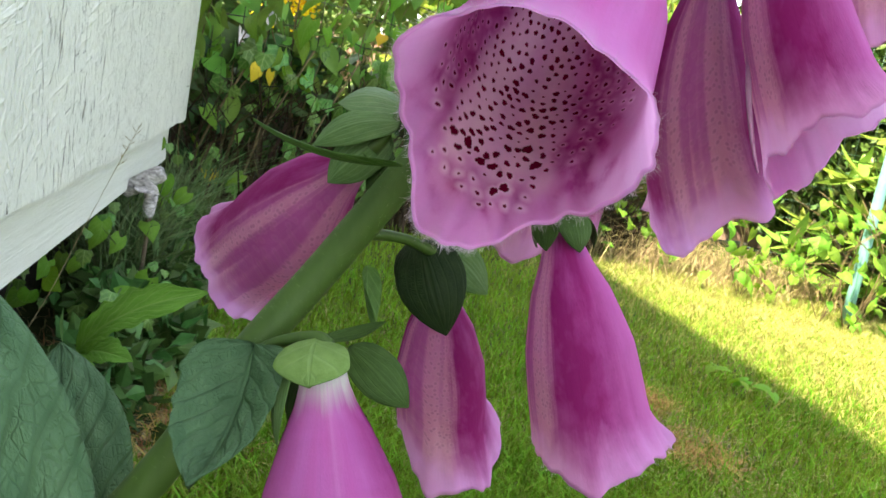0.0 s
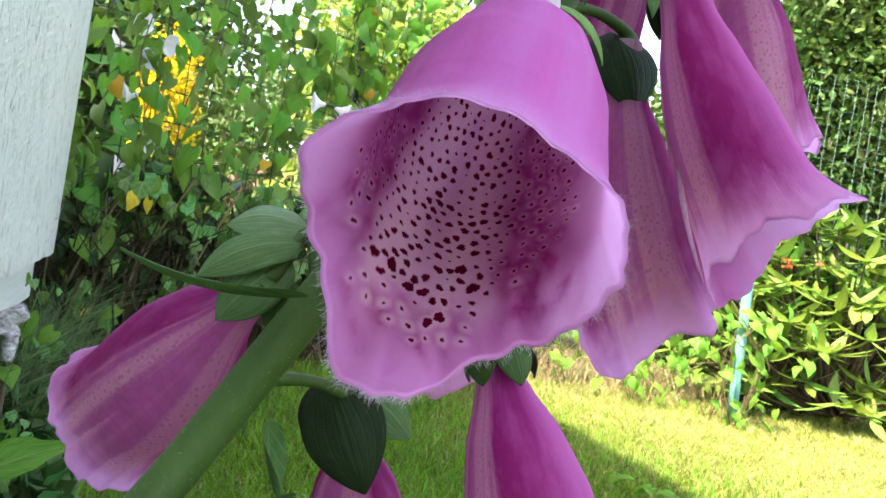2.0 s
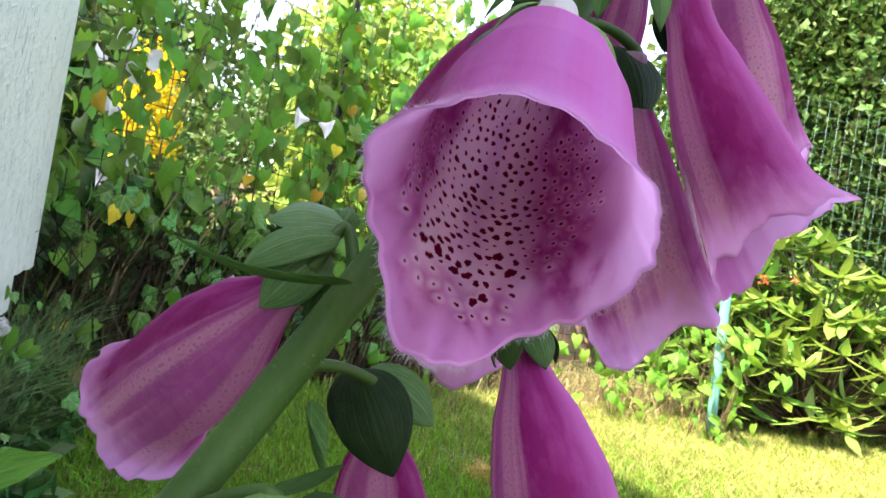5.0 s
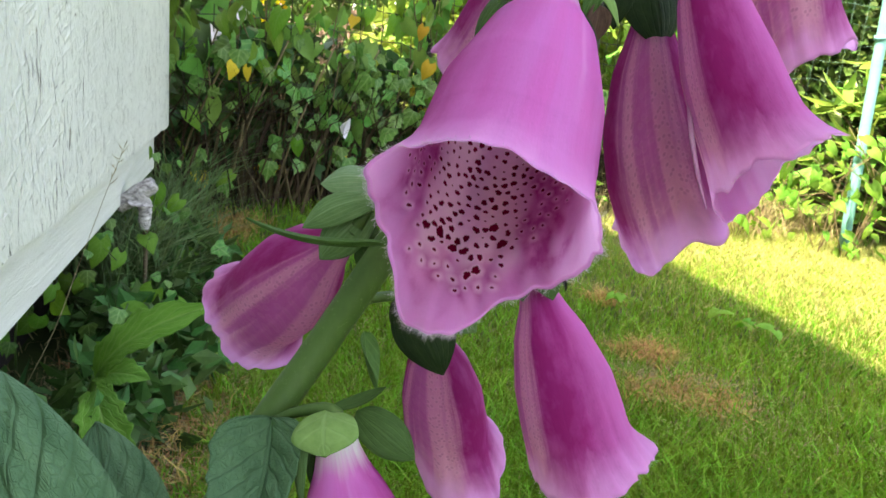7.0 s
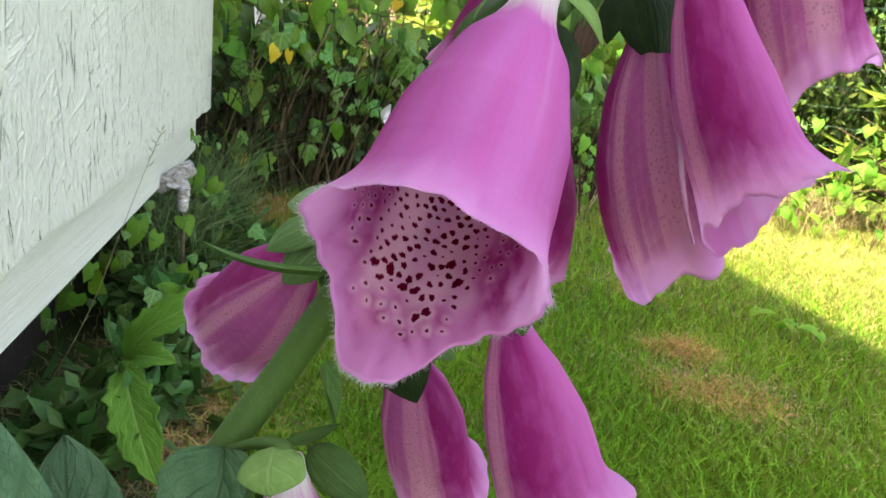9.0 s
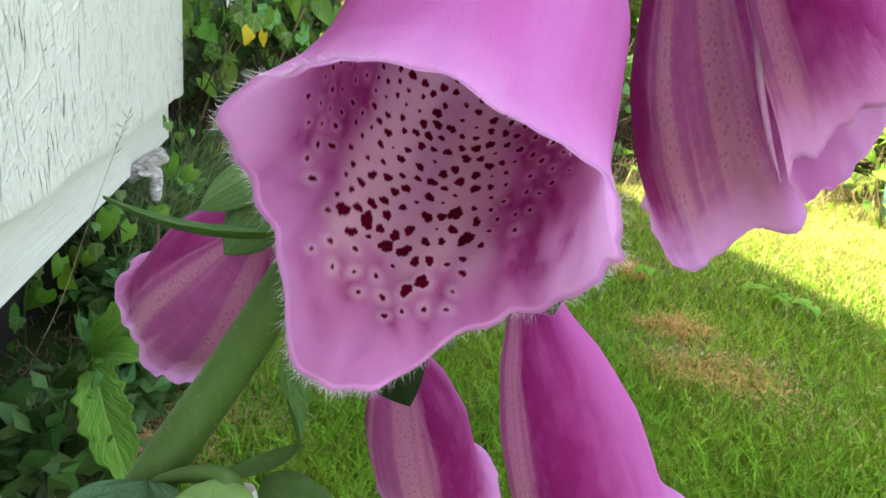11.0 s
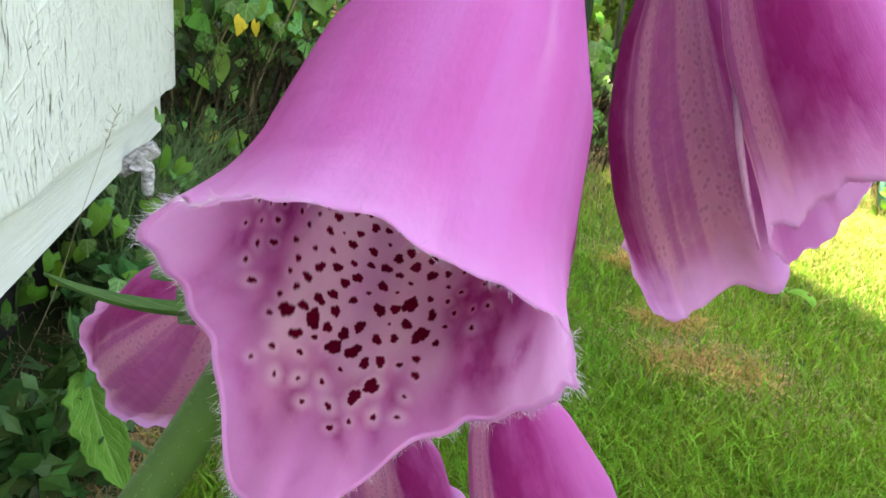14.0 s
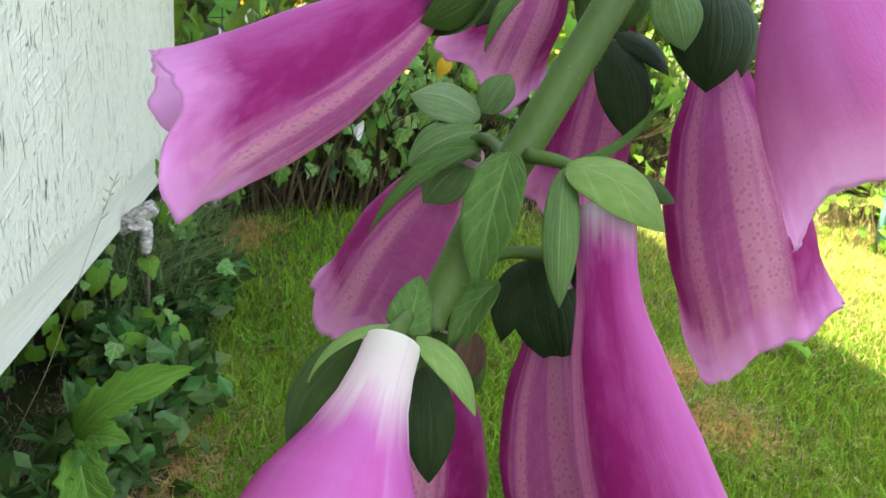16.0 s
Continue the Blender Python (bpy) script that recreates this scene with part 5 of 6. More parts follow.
def ivy_leaf(name, L, material):
    me = bpy.data.meshes.new(name)
    rim = [(0, 0.10), (0.30, 0.14), (0.52, -0.10), (0.36, -0.34), (0.40, -0.58), (0.17, -0.62), (0, -1.0), (-0.17, -0.62), (-0.40, -0.58), (-0.36, -0.34), (-0.52, -0.10), (-0.30, 0.14)]
    V = [(0, -0.10 * L, -0.32 * L)] + [(x * L, 0.02 * L * math.sin(7 * x), z * L) for x, z in rim]
    F = [(0, i, i % 12 + 1) for i in range(1, 13)]
    me.from_pydata(V, [], F)
    me.materials.append(material)
    me.polygons.foreach_set("use_smooth", np.ones(len(F), dtype=bool))
    lay = me.uv_layers.new(name="uv")
    U = [(0.0, 0.45)] + [(2 * x, 0.2 - z * 0.8) for x, z in rim]
    for lp in me.loops:
        lay.data[lp.index].uv = U[lp.vertex_index]
    return me


def hang(name, me, parent, p, yaw, pitch, roll, size):
    ob = new(name, me)
    ob.parent = parent
    ob.matrix_basis = pose(*p, pitch, roll, yaw) @ Matrix.Diagonal((size, size, size, 1))
    return ob


bind = tagged(new("bindweed"), "bindweed climbing the wire fence with white trumpet flowers", "climber")
r = np.random.default_rng(31)
hl = [heart_leaf("bindweed_leaf", 0.078, 0.056, M_BIND), heart_leaf("bindweed_leaf", 0.072, 0.062, M_BIND, 0.24, 0.05), heart_leaf("bindweed_leaf", 0.085, 0.050, M_BIND, 0.14, 0.25)]
hy = heart_leaf("bindweed_leaf", 0.070, 0.056, M_BINDYEL, 0.2, 0.2)
vines = []
for k in range(34):
    u = r.uniform(0.0, 0.47)
    p0 = fence_at(u)
    top = r.uniform(0.75, 1.2)
    pts = []
    for z in np.linspace(0.0, top, 8):
        u += r.normal(0, 0.006)
        q = fence_at(min(max(u, 0), 0.5))
        pts.append((q[0] + r.normal(0, 0.012), q[1] + r.normal(0, 0.014) - 0.01, float(ground_z(q[0], q[1])) + z))
    vines.append(pts)
for p in vines:
    tube("twining_stem", p, [0.0017, 0.0012], M_VINE, bind, sides=5, n=22)
n = 0
while n < 300:
    pts = spline(vines[r.integers(len(vines))], 60)
    q = pts[r.integers(6, 60)]
    h = q[2] - float(ground_z(q[0], q[1]))
    if h < 0.30 and r.random() < 0.75:
        continue
    yel = r.random() < (0.09 if h < 0.55 else 0.02)
    hang("leaf", hy if yel else hl[r.integers(3)], bind, (q[0] + r.normal(0, 0.025), q[1] - abs(r.normal(0.02, 0.02)), q[2] + r.normal(0, 0.02)), r.normal(12, 40), r.normal(-14, 20), r.normal(0, 24), r.uniform(0.45, 0.85))
    n += 1
pieces = []
for k in range(1100):
    pts = spline(vines[r.integers(len(vines))], 60)
    q = pts[r.integers(14, 60)]
    m = pose(q[0] + r.normal(0, 0.03), q[1] + r.normal(0.005, 0.03), q[2] + r.normal(0, 0.02), r.normal(-5, 30), r.normal(0, 30), r.uniform(0, 360)) @ Matrix.Scale(r.uniform(0.35, 0.75), 4)
    me = hl[r.integers(3)]
    pieces.append(([tuple(m @ v.co) for v in me.vertices], [tuple(f.vertices) for f in me.polygons]))
V, F = merged(pieces)
M_BINDFAR = speckled("bindweed_foliage", (0.075, 0.19, 0.035), (0.14, 0.29, 0.055), 8.0, 0.5, island=0.5, through_amt=0.42)
tagged(mesh_ob("small_leaves", V, F, M_BINDFAR, bind, "smaller bindweed leaves"), kind="stuff")


def trumpet(parent, p, yaw, pitch, size):
    V, F = [], []
    prof = [(0.0, 0.05), (0.35, 0.09), (0.65, 0.2), (0.88, 0.42), (1.0, 0.56), (1.01, 0.60)]
    for z, rr in prof:
        for k in range(20):
            g = 2 * math.pi * k / 20
            w = 1 + 0.06 * math.cos(5 * g) * z
            V.append((rr * w * math.cos(g) * size, -z * size, rr * w * math.sin(g) * size))
    ob = mesh_ob("trumpet_flower", V, grid_faces(len(prof), 20, wrap=True), M_WHITEFLOWER, parent, "white trumpet flower")
    ob.matrix_basis = pose(*p, pitch, 0, yaw)
    cv, cf = tube_data([(0, 0.012, 0), (0, -0.012, 0)], [0.002, 0.005], 8)
    mesh_ob("calyx", cv, cf, M_SEPAL, ob)
    return ob


for p, yw, pt in (((-0.438, 1.566, 0.729), 50, 20), ((-0.434, 1.568, 0.671), -70, -5), ((-0.387, 1.557, 0.694), 65, 15), ((-0.365, 1.554, 0.667), -40, 30), ((-0.394, 1.564, 0.582), -65, 10), ((-0.397, 1.568, 0.501), 70, 20), ((-0.392, 1.570, 0.439), -75, 5), ((-0.036, 1.630, 0.642), 80, 20), ((-0.034, 1.62, 0.640), -78, 5), ((-0.19, 1.66, 0.27), 80, 10)):
    trumpet(bind, p, yw, pt, 0.038)
for p, yw, pt, s in (((-0.36, 1.47, 0.385), 30, -20, 0.8), ((-0.33, 1.46, 0.38), -35, 10, 0.7), ((-0.31, 1.66, 0.175), 20, -50, 0.9), ((-0.345, 1.65, 0.165), -30, -40, 0.9), ((-0.15, 1.70, 0.19), 10, 20, 0.9), ((0.02, 1.75, 0.42), 10, 10, 1.0), ((0.0, 1.76, 0.50), -15, 0, 0.8)):
    hang("yellow_leaf", hy, bind, p, yw, pt, 20, 0.62 * s)

ivy = tagged(new("ivy"), "dark glossy ivy covering the foot of the fence", "climber")
il = [ivy_leaf("ivy_leaf", 0.046, M_IVY), ivy_leaf("ivy_leaf", 0.037, M_IVY)]
V, F = merged([tube_data([(fence_at(u)[0], fence_at(u)[1] - 0.02, 0.03 + float(ground_z(*fence_at(u)))), (fence_at(u + 0.01)[0], fence_at(u + 0.01)[1] - 0.03, 0.25), (fence_at(u + 0.03)[0], fence_at(u + 0.03)[1] - 0.03, 0.44)], [0.003, 0.002], 6, 10) for u in np.linspace(0.06, 0.34, 12)])
mesh_ob("ivy_stem", V, F, M_VINE, ivy)
for k in range(280):
    u = r.uniform(0.07, 0.37)
    q = fence_at(u)
    z = float(ground_z(*q)) + 0.08 + 0.30 * r.random() ** 0.9
    hang("leaf", il[k % 2], ivy, (q[0] + r.normal(0, 0.02), q[1] - 0.015 - abs(r.normal(0, 0.035)), z), r.normal(15, 32), r.normal(-20, 22), r.normal(0, 35), r.uniform(0.6, 1.2))


# darker copy of the ivy green: shade behind the outer leaves, put into colour
M_IVY_SHADED = speckled("shaded_ivy_foliage", (0.012, 0.042, 0.009), (0.030, 0.080, 0.017), 9.0, 0.5, island=0.6, through_amt=0.08)
pieces = []
for k in range(1900):
    u = r.uniform(0.0, 0.42)
    q = fence_at(u)
    z = float(ground_z(*q)) + 0.02 + 0.36 * r.random() ** 0.8
    m = pose(q[0] + r.normal(0, 0.02), q[1] + 0.01 + abs(r.normal(0, 0.05)), z, r.normal(-20, 30), r.normal(0, 35), r.normal(15, 45)) @ Matrix.Scale(r.uniform(0.6, 1.2), 4)
    me = il[k % 2]
    pieces.append(([tuple(m @ v.co) for v in me.vertices], [tuple(f.vertices) for f in me.polygons]))
V, F = merged(pieces)
tagged(mesh_ob("inner_ivy_leaves", V, F, M_IVY_SHADED, ivy), kind="stuff")
# brown of dead stalks, darkened to stand for the shade under the climbers
M_DEAD_SHADED = speckled("shaded_dead_undergrowth", (0.020, 0.014, 0.008), (0.055, 0.038, 0.020), 9.0, 0.9, island=0.6)
pts = []
for k in range(26):
    q = fence_at(0.02 + 0.40 * k / 25)
    pts.append((q[0], q[1] + 0.10, 0.05))
grass("shaded_dead_undergrowth", M_DEAD_SHADED, 9000, spots_of(pts), (0.10, 0.42), 0.006, 0.7, 25, "dead stalks at the foot of the fence, coloured darker for its shade", "undergrowth")


# ---- shrubs beyond and along the fence ----
def leaf_cloud(centre, radii, count, size, r, shell=0.55, aspect=0.5):
    """Many small pointed leaves in an uneven crown; vertices and faces."""
    c = np.asarray(centre)
    lumps = r.normal(0, 1, (9, 3))
    lumps /= np.linalg.norm(lumps, axis=1)[:, None]
    d = r.normal(0, 1, (count, 3))
    d /= np.linalg.norm(d, axis=1)[:, None]
    lum = 0.72 + 0.38 * np.max(np.clip(d @ lumps.T, 0, 1) ** 6, axis=1)
    rad = (shell + (1 - shell) * r.random(count)) * lum
    p = c + d * rad[:, None] * np.asarray(radii)
    a = r.normal(0, 1, (count, 3)) + d * 0.7 + np.array((0, 0, -0.35))
    a /= np.linalg.norm(a, axis=1)[:, None]
    b = np.cross(a, r.normal(0, 1, (count, 3)))
    b /= np.linalg.norm(b, axis=1)[:, None]
    n = np.cross(a, b)
    L = size * r.uniform(0.6, 1.3, count)[:, None]
    V = np.stack([p, p + a * L * 0.45 + b * L * aspect * 0.5 + n * L * 0.06, p + a * L, p + a * L * 0.45 - b * L * aspect * 0.5 + n * L * 0.06], 1).reshape(-1, 3)
    o = np.arange(count)[:, None] * 4
    F = np.concatenate([o, o + 1, o + 2, o + 3], 1)
    return V, F


def shrub(name, label, clouds, material, foot, r, stems=7, category="shrub"):
    ob = tagged(new(name), label, category)
    Vs, Fs, o = [], [], 0
    for centre, radii, count, size, asp in clouds:
        V, F = leaf_cloud(centre, radii, count, size, r, aspect=asp)
        Vs.append(V)
        Fs.append(F + o)
        o += len(V)
    tagged(mesh_ob("crown", np.concatenate(Vs), np.concatenate(Fs).tolist(), material, ob, smooth=False), kind="stuff")
    c = np.asarray(clouds[0][0])
    pieces = []
    for k in range(stems):
        t = c + r.normal(0, 0.35, 3) * np.asarray(clouds[0][1])
        f = np.array((foot[0] + r.normal(0, 0.03), foot[1] + r.normal(0, 0.03), 0.0))
        pieces.append(tube_data([f, (f + t) / 2 + r.normal(0, 0.05, 3), t], [0.012, 0.008, 0.003], 6, 8))
    for V, F in pieces:
        mesh_ob("branch", V, F, M_TWIG, ob)
    return ob


r = np.random.default_rng(41)
shrub("yellow_shrub", "shrub with small bright yellow flowers behind the fence", [((-0.555, 2.50, 0.62), (0.10, 0.16, 0.36), 3600, 0.017, 0.8), ((-0.50, 2.45, 0.36), (0.07, 0.14, 0.14), 300, 0.015, 0.7)], M_YELLOW, (-0.52, 2.5), r)
shrub("garden_shrub", "dark green shrub behind the wire fence", [((-0.9, 2.9, 0.55), (0.5, 0.4, 0.5), 6000, 0.045, 0.5), ((-0.25, 3.6, 0.6), (0.5, 0.5, 0.55), 5000, 0.05, 0.5)], M_HEDGE, (-0.7, 3.0), r)
shrub("dark_shrub", "dark leafy shrub close behind the fence", [((-0.78, 1.98, 0.55), (0.26, 0.16, 0.55), 3000, 0.05, 0.6), ((-0.45, 2.12, 0.30), (0.25, 0.12, 0.28), 1600, 0.05, 0.6)], M_HEDGE, (-0.75, 2.0), r)
shrub("light_shrub", "sunlit light green shrub behind the fence", [((0.18, 2.75, 0.95), (0.40, 0.35, 0.45), 7000, 0.055, 0.42), ((0.62, 3.05, 0.75), (0.42, 0.35, 0.55), 7000, 0.055, 0.42), ((0.15, 2.8, 0.45), (0.4, 0.3, 0.35), 4000, 0.055, 0.42)], M_BRIGHT, (0.3, 2.9), r)
shrub("hedge_shrub", "tall hedge with small leaves and berries behind the mesh", [((2.30, 3.05, 1.20), (0.75, 0.30, 1.35), 26000, 0.046, 0.55), ((3.3, 3.2, 1.1), (0.8, 0.4, 1.2), 9000, 0.05, 0.55), ((1.55, 3.2, 0.70), (0.45, 0.3, 0.85), 8000, 0.042, 0.55), ((2.2, 3.4, 1.2), (0.9, 0.25, 1.3), 9000, 0.07, 0.7)], M_HEDGE, (2.3, 3.15), r, 12)
shrub("flowering_plant", "plant with orange red flowers beside the post", [((1.66, 2.50, 0.72), (0.06, 0.06, 0.05), 36, 0.013, 0.8), ((1.46, 2.20, 0.51), (0.02, 0.02, 0.02), 14, 0.012, 0.8), ((1.52, 2.12, 0.52), (0.015, 0.015, 0.015), 10, 0.012, 0.8)], M_RED, (1.62, 2.52), r, 5, "flower")
for k, (c, s) in enumerate((((-2.6, 9.0, 1.6), (2.2, 1.2, 1.9)), ((1.6, 10.0, 1.5), (2.4, 1.2, 1.8)), ((5.5, 9.0, 1.7), (2.4, 1.4, 2.0)), ((9.5, 7.0, 1.6), (2.0, 2.0, 2.0)), ((-6.5, 7.0, 1.8), (2.2, 1.5, 2.2)))):
    t = tagged(new("garden_tree"), "leafy garden tree in the distance", "tree", "trees beyond the fence")
    V, F = leaf_cloud(c, s, 9000, 0.16, r, 0.35, 0.6)
    tagged(mesh_ob("crown", V, F.tolist(), M_HEDGE, t, smooth=False), kind="stuff")
    tube("trunk", [(c[0], c[1], 0), (c[0] + 0.1, c[1], c[2] * 0.6), (c[0] - 0.1, c[1] + 0.1, c[2] + 0.5)], [0.14, 0.10, 0.04], M_TWIG, t, sides=10)
    for q in range(6):
        e = np.asarray(c) + r.normal(0, 0.45, 3) * np.asarray(s)
        tube("limb", [(c[0] + 0.1, c[1], c[2] * 0.5), tuple((e + np.asarray(c)) / 2), tuple(e)], [0.06, 0.04, 0.015], M_TWIG, t, sides=6)


def long_leaf(name, L, W, material):
    me = bpy.data.meshes.new(name)
    V, F, U = [], [], []
    n = 6
    for i in range(n):
        v = i / (n - 1)
        half = W / 2 * math.sin(math.pi * (0.06 + 0.94 * v) ** 0.85) if v < 0.99 else 0.001
        for u in (-1, 0, 1):
            V.append((u * half, 0.02 * L * (1 - abs(u)) * -1 + 0.25 * L * v * v, -v * L * 0.97))
            U.append((u, v))
    for i in range(n - 1):
        for j in range(2):
            a = i * 3 + j
            F.append((a, a + 1, a + 4, a + 3))
    me.from_pydata(V, [], F)
    me.materials.append(material)
    me.polygons.foreach_set("use_smooth", np.ones(len(F), dtype=bool))
    lay = me.uv_layers.new(name="uv")
    for lp in me.loops:
        lay.data[lp.index].uv = U[lp.vertex_index]
    return me


laurel = tagged(new("broadleaf_shrub"), "sunlit shrub with whorls of long glossy leaves", "shrub")
ll = [long_leaf("shrub_leaf", 0.125, 0.036, M_LAUREL), long_leaf("shrub_leaf", 0.105, 0.032, M_LAUREL)]
r = np.random.default_rng(53)
whorls = []
for k in range(250):
    a = r.uniform(0, 2 * math.pi)
    e = math.asin(r.uniform(0.0, 1.0))
    q = 0.60 + 0.40 * r.random()
    whorls.append((1.84 + 0.66 * q * math.cos(a) * math.cos(e), 2.40 + 0.36 * q * math.sin(a) * math.cos(e) - 0.05, 0.07 + 0.60 * q * math.sin(e) * (1.0 - 0.10 * math.cos(a))))
whorls.sort(key=lambda w: w[1] - 0.3 * w[2])
stems = [tube_data([(1.86 + r.normal(0, 0.1), 2.42 + r.normal(0, 0.06), 0.0), (0.5 * (w[0] + 1.86), 0.5 * (w[1] + 2.42), 0.45 * w[2]), w], [0.008, 0.006, 0.003], 5, 7) for w in whorls]
for V, F in stems:
    mesh_ob("branch", V, F, M_TWIG, laurel)
far = []
for k, w in enumerate(whorls):
    cnt = r.integers(6, 9)
    tip = r.uniform(0, 360)
    for j in range(cnt):
        m = pose(w[0], w[1], w[2], 0, 0, tip + 360 * j / cnt + r.normal(0, 9)) @ pose(0, 0, 0, r.normal(88, 24), r.normal(0, 14), 0)
        s = r.uniform(0.75, 1.15)
        if k < 42:
            ob = new("leaf", ll[j % 2])
            ob.parent = laurel
            ob.matrix_basis = m @ Matrix.Diagonal((s, s, s, 1))
        else:
            me = ll[j % 2]
            far.append(([tuple(m @ (v.co * s)) for v in me.vertices], [tuple(f.vertices) for f in me.polygons]))
V, F = merged(far)
M_LAURELFAR = speckled("glossy_shrub_foliage", (0.075, 0.17, 0.027), (0.15, 0.26, 0.045), 8.0, 0.36, island=0.6, through_amt=0.28)
tagged(mesh_ob("inner_leaves", V, F, M_LAURELFAR, laurel), kind="stuff")

# low weeds along the foot of the fence
weed_n = 0
for x, y, h, cnt in ((0.98, 2.12, 0.14, 14), (1.10, 2.22, 0.17, 16), (0.85, 2.36, 0.20, 18), (1.22, 2.28, 0.26, 18), (0.62, 2.30, 0.18, 14), (1.05, 2.40, 0.30, 18), (0.35, 2.10, 0.2, 14), (1.16, 1.99, 0.28, 18), (1.25, 1.98, 0.36, 24), (1.20, 1.93, 0.33, 26)):
    wd = tagged(new("trailing_weed"), "trailing bindweed growing over dry grass", "weed", "weeds along the fence")
    V, F = merged([tube_data([(x, y, float(ground_z(x, y))), (x + r.normal(0, 0.04), y + r.normal(0, 0.03), h * 0.6), (x + r.normal(0, 0.09), y + r.normal(0, 0.05), h)], [0.0016, 0.001], 5, 8) for _ in range(4)])
    mesh_ob("stem", V, F, M_VINE, wd)
    for k in range(cnt):
        hang("leaf", hl[k % 3], wd, (x + r.normal(0, 0.07), y - 0.02 + r.normal(0, 0.05), 0.03 + float(ground_z(x, y)) + h * r.random()), r.uniform(-70, 70), r.normal(-35, 25), r.normal(0, 30), r.uniform(0.35, 0.7))

# pale clover-like leaves in the lawn
for x, y in ((0.60, 1.20), (0.64, 1.17), (0.41, 1.30), (0.57, 1.25)):
    wd = tagged(new("lawn_weed"), "small pale broad-leaved weed in the lawn", "weed", "weeds in the lawn")
    for k in range(4):
        hang("leaf", hl[1], wd, (x + r.normal(0, 0.006), y + r.normal(0, 0.006), 0.036), 90 * k + r.normal(20, 25), r.normal(-62, 14), r.normal(0, 12), r.uniform(0.28, 0.42))

# docks and weeds at the foot of the shed
def strap(parent, base, tip, width, face, label, seed):
    return blade("leaf", base, tip, width, face, M_DOCK, parent, label, fold=0.3, sag=0.14, peak=0.60, wave=0.07, nu=21, nv=60, seed=seed, thick=0.0006, quilt=0.03, jag=0.09)


M_DOCK = leaf_mat("dock_leaf", (0.055, 0.18, 0.018), (0.11, 0.28, 0.04), (0.24, 0.38, 0.12), (0.2, 0.4, 0.04), 0.3, 0.45, 9.0, rugose=0.004)
dock = tagged(new("dock_plant"), "dock plant with long wavy leaves in the grass", "weed")
strap(dock, (-0.2548, 0.5869, 0.1332), (-0.1594, 0.5679, 0.2156), 0.034, (-0.2, -0.75, 0.6), "long toothed green leaf", 1)
strap(dock, (-0.2674, 0.6149, 0.1146), (-0.2067, 0.5338, 0.0511), 0.040, (0.1, -0.75, 0.6), "drooping crinkled green leaf", 2)
strap(dock, (-0.2548, 0.5869, 0.1332), (-0.2055, 0.5697, 0.1458), 0.026, (0.3, -0.6, 0.7), "short wavy green leaf", 3)
tube("stalk", [(-0.33, 0.70, 0.0), (-0.2548, 0.5869, 0.1332)], [0.004, 0.003], M_STEM, dock, sides=8, n=8)
for x, y, h in ((-0.42, 1.16, 0.22), (-0.40, 0.98, 0.17), (-0.47, 0.86, 0.15), (-0.36, 0.86, 0.10), (-0.50, 1.25, 0.30)):
    wd = tagged(new("climbing_weed"), "dark leafy weeds with bindweed at the foot of the shed", "weed", "weeds by the shed")
    g = float(ground_z(x, y))
    pts = [(x, y, g), (x + 0.01, y - 0.01, g + h * 0.5), (x + 0.025, y + 0.01, g + h)]
    tube("stem", pts, [0.0017, 0.001], M_STEM, wd, sides=6, n=10)
    for k in range(20):
        hang("leaf", (hl[k % 3] if k % 5 < 2 else il[k % 2]), wd, (x + r.normal(0.02, 0.035), y + r.normal(0, 0.05), g + 0.02 + h * r.random()), r.uniform(-20, 80), r.normal(-25, 25), r.normal(0, 30), r.uniform(0.34, 0.62))

for k in range(7):
    t0 = 0.22 + 0.125 * k
    c = WALL_P + WALL_D * t0 + WALL_N * (-0.01 + 0.035 * (k % 3))
    wd = tagged(new("low_weed"), "low dark green weeds in the shade of the shed wall", "weed", "low weeds by the shed")
    V, F = leaf_cloud((c[0], c[1], float(ground_z(*c)) + 0.045), (0.085, 0.085, 0.060), 260, 0.036, r, 0.2, 0.55)
    V[:, 2] = np.maximum(V[:, 2], float(ground_z(*c)) + 0.002)
    tagged(mesh_ob("leaves", V, F.tolist(), M_LOWWEED, wd, smooth=False), kind="stuff")
    for q in range(5):
        e = c + r.normal(0, 0.04, 2)
        tube("stem", [(c[0], c[1], float(ground_z(*c)) - 0.002), (0.5 * (c[0] + e[0]), 0.5 * (c[1] + e[1]), 0.04), (e[0], e[1], 0.085)], [0.0016, 0.0009], M_STEM, wd, sides=5, n=8)

stalk = tagged(new("grass_stalk"), "thin dry grass stalk leaning before the shed", "grass")
tube("culm", [(-0.4465, 0.6932, 0.0), (-0.4165, 0.6932, -0.0095), (-0.3717, 0.7410, 0.0910), (-0.3519, 0.7863, 0.1820), (-0.3383, 0.8266, 0.2548), (-0.3271, 0.8498, 0.3025)], [0.0006, 0.0005, 0.0004, 0.0003, 0.0002], M_DRY, stalk, sides=5, n=24)
for k in range(14):
    p = np.array((-0.3383, 0.8266, 0.2548)) * (1 - k / 14) + np.array((-0.3271, 0.8498, 0.3025)) * (k / 14)
    q = p + np.array((r.normal(0, 0.006), r.normal(0, 0.005), 0.005 + 0.004 * r.random()))
    tube("spikelet", [tuple(p), tuple((p + q) / 2 + (0, 0, -0.001)), tuple(q)], [0.0002, 0.0005, 0.0001], M_DRY, stalk, sides=5, n=5)

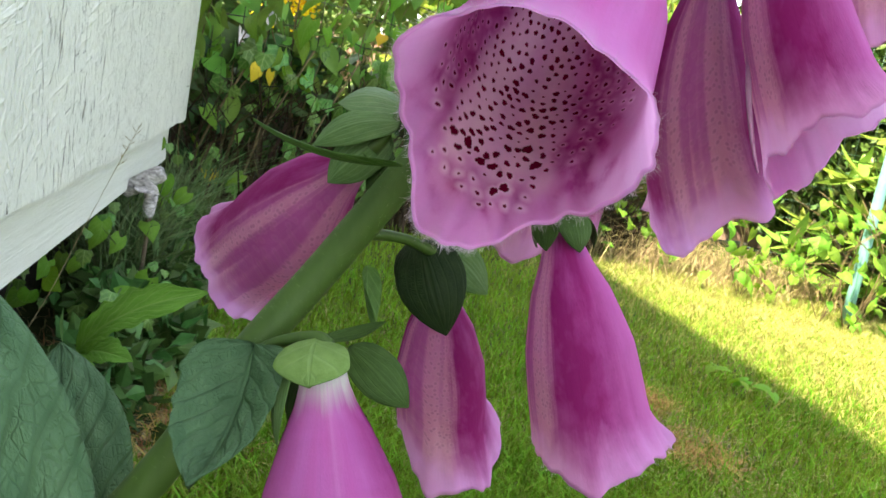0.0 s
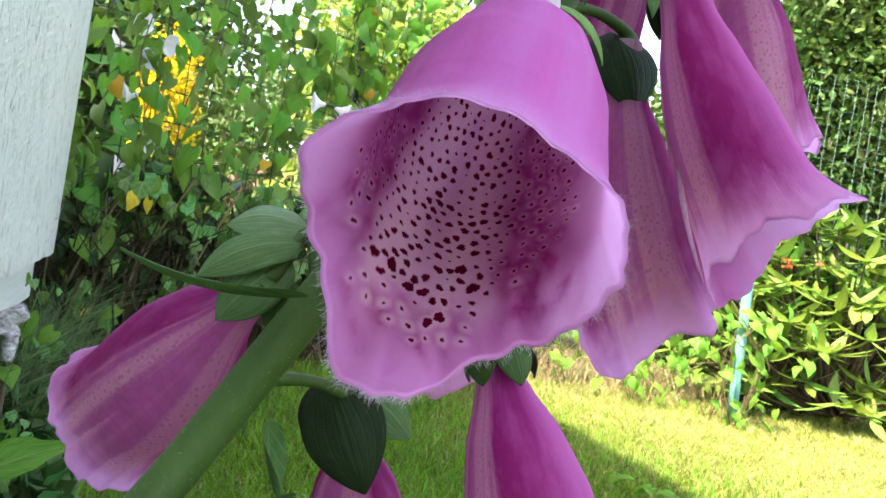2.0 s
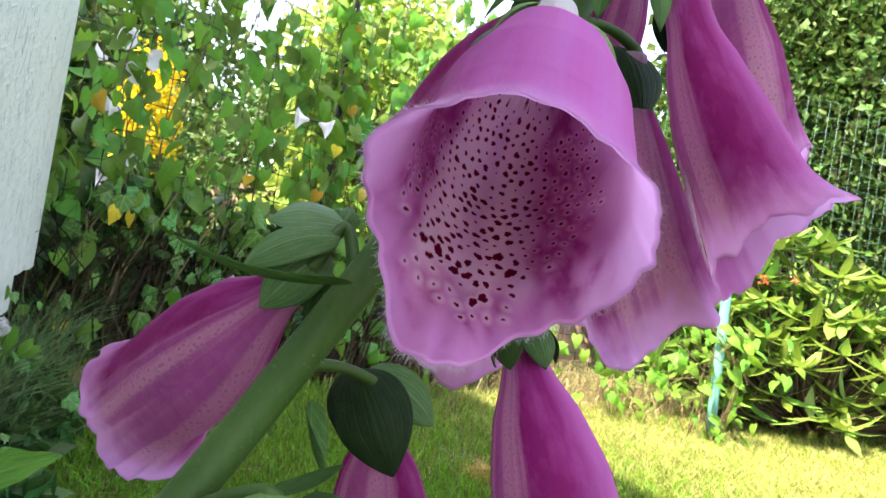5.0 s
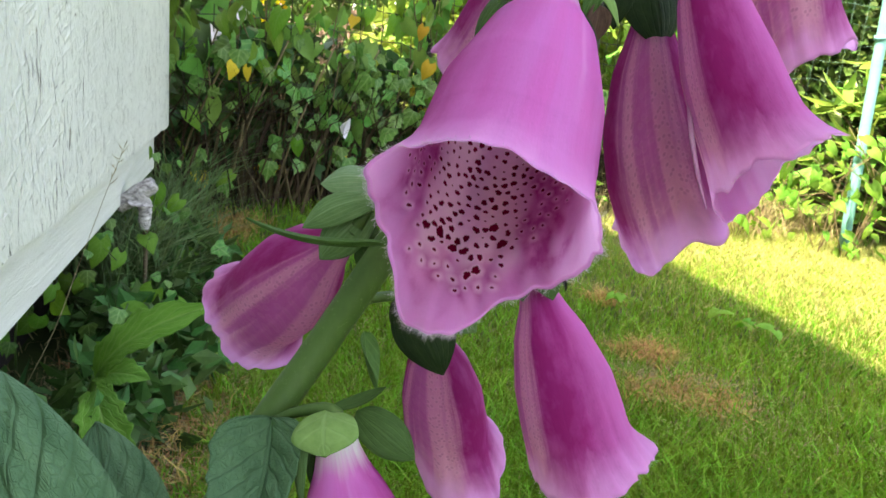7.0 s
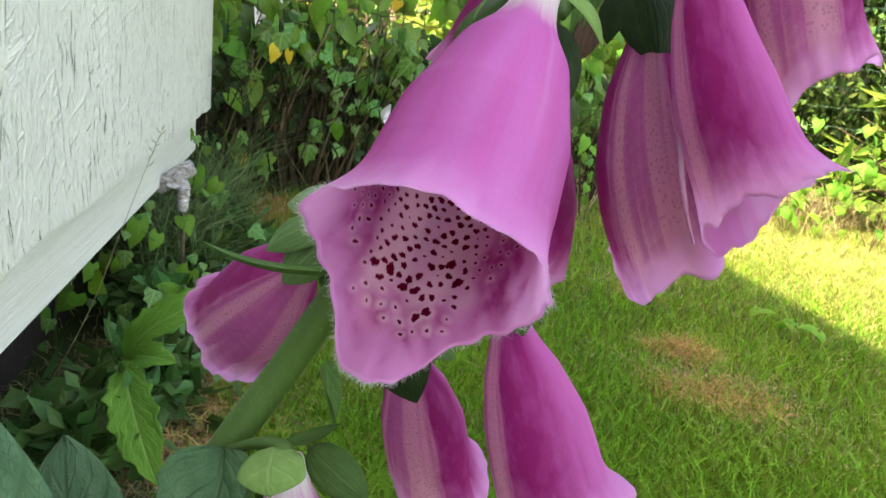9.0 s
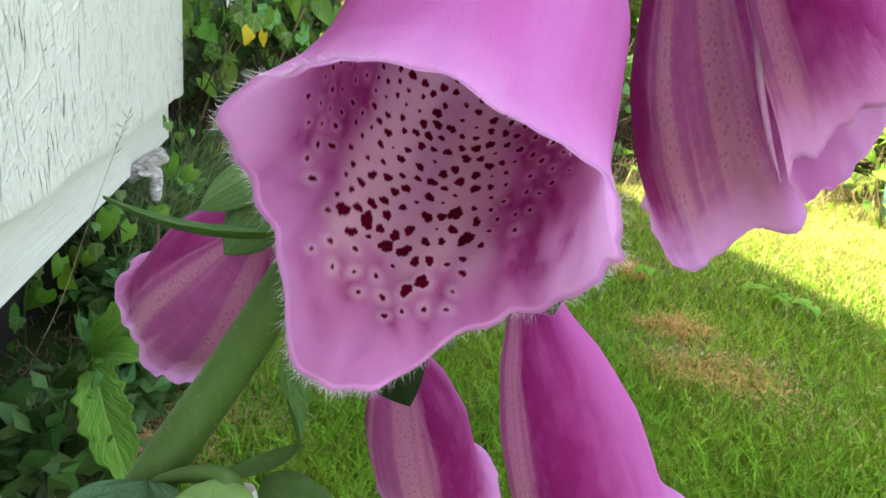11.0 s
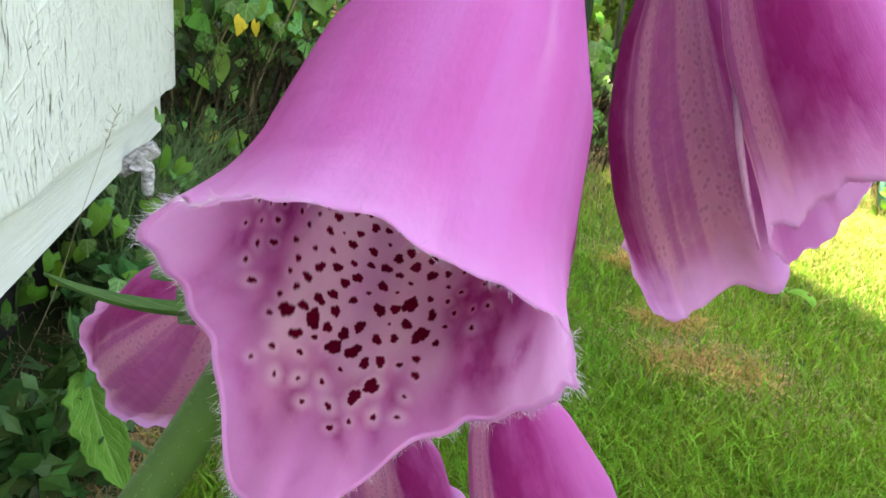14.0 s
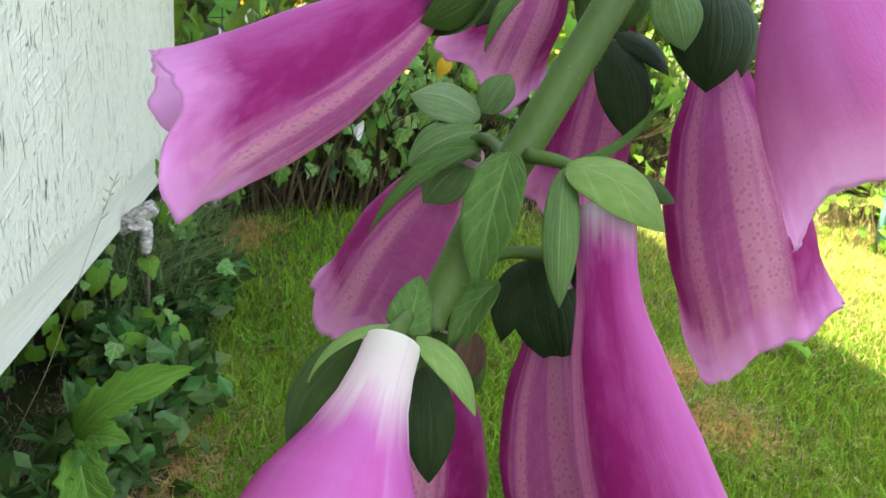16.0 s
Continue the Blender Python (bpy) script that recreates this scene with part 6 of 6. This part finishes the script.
log = tagged(new("birch_log"), "broken birch stub with peeling white bark under the shed", "log")
_lr = np.random.default_rng(8)
V, F = tube_data([(-0.402, 1.010, 0.186), (-0.388, 1.017, 0.199), (-0.372, 1.022, 0.212), (-0.357, 1.026, 0.222)], [0.0085, 0.0115, 0.0125, 0.0105], 20, 16)
mesh_ob("trunk_piece", [np.asarray(p) + _lr.normal(0, 0.0007, 3) for p in V], F, M_BARK, log)
V, F = tube_data([(-0.372, 1.024, 0.205), (-0.368, 1.020, 0.190), (-0.366, 1.014, 0.172), (-0.366, 1.012, 0.158)], [0.0075, 0.0090, 0.0085, 0.006], 16, 14)
mesh_ob("standing_piece", [np.asarray(p) + _lr.normal(0, 0.0006, 3) for p in V], F, M_BARK, log)
tube("twig", [(-0.366, 1.016, 0.170), (-0.368, 1.018, 0.08), (-0.374, 1.020, 0.0)], [0.0035, 0.003, 0.004], M_TWIG, log, sides=8, n=10)
blade("bark_strip", (-0.386, 1.006, 0.199), (-0.352, 1.004, 0.196), 0.020, (0.1, -0.8, 0.6), M_BARK, log, "curled strip of white bark", fold=0.5, sag=0.12, peak=0.5, wave=0.05, nu=9, nv=14, thick=0.0012)

# boards, blue tub and a neighbouring house far back
def box(name, c, s, material, parent=None, label="", rz=0.0):
    V = []
    m = Matrix.Rotation(radians(rz), 3, "Z")
    for x in (-1, 1):
        for y in (-1, 1):
            for z in (-1, 1):
                V.append(tuple(Vector(c) + m @ Vector((x * s[0] / 2, y * s[1] / 2, z * s[2] / 2))))
    F = [(0, 1, 3, 2), (4, 6, 7, 5), (0, 4, 5, 1), (2, 3, 7, 6), (0, 2, 6, 4), (1, 5, 7, 3)]
    return mesh_ob(name, V, F, material, parent, label, smooth=False)


for cx, cy, w, h, rz in ((1.70, 3.55, 0.9, 0.62, 4), (-0.55, 3.5, 1.6, 0.62, -6)):
    bf = tagged(new("board_fence"), "weathered pinkish brown board fence behind the shrubs", "fence", "board fences")
    k = int(w / 0.105)
    for i in range(k):
        t = (i - (k - 1) / 2) * 0.105
        box("board", (cx + t * math.cos(radians(rz)), cy + t * math.sin(radians(rz)), h / 2 + 0.008 * (i % 3)), (0.098, 0.018, h), M_PLANK, bf, rz=rz)
    box("rail", (cx, cy + 0.03, h * 0.75), (w, 0.03, 0.06), M_PLANK, bf, rz=rz)

tub = tagged(new("plastic_tub"), "blue plastic tub behind the shrub", "tub")
V, F = [], []
for z, q in ((0.0, 0.13), (0.02, 0.14), (0.22, 0.16), (0.235, 0.175), (0.245, 0.175), (0.245, 0.155), (0.05, 0.135)):
    for k in range(28):
        g = 2 * math.pi * k / 28
        V.append((2.22 + q * math.cos(g), 2.18 + q * math.sin(g), z))
F = grid_faces(7, 28, wrap=True) + [tuple(range(28))[::-1], tuple(range(6 * 28, 7 * 28))]
mesh_ob("tub_body", V, F, M_BLUE, tub)
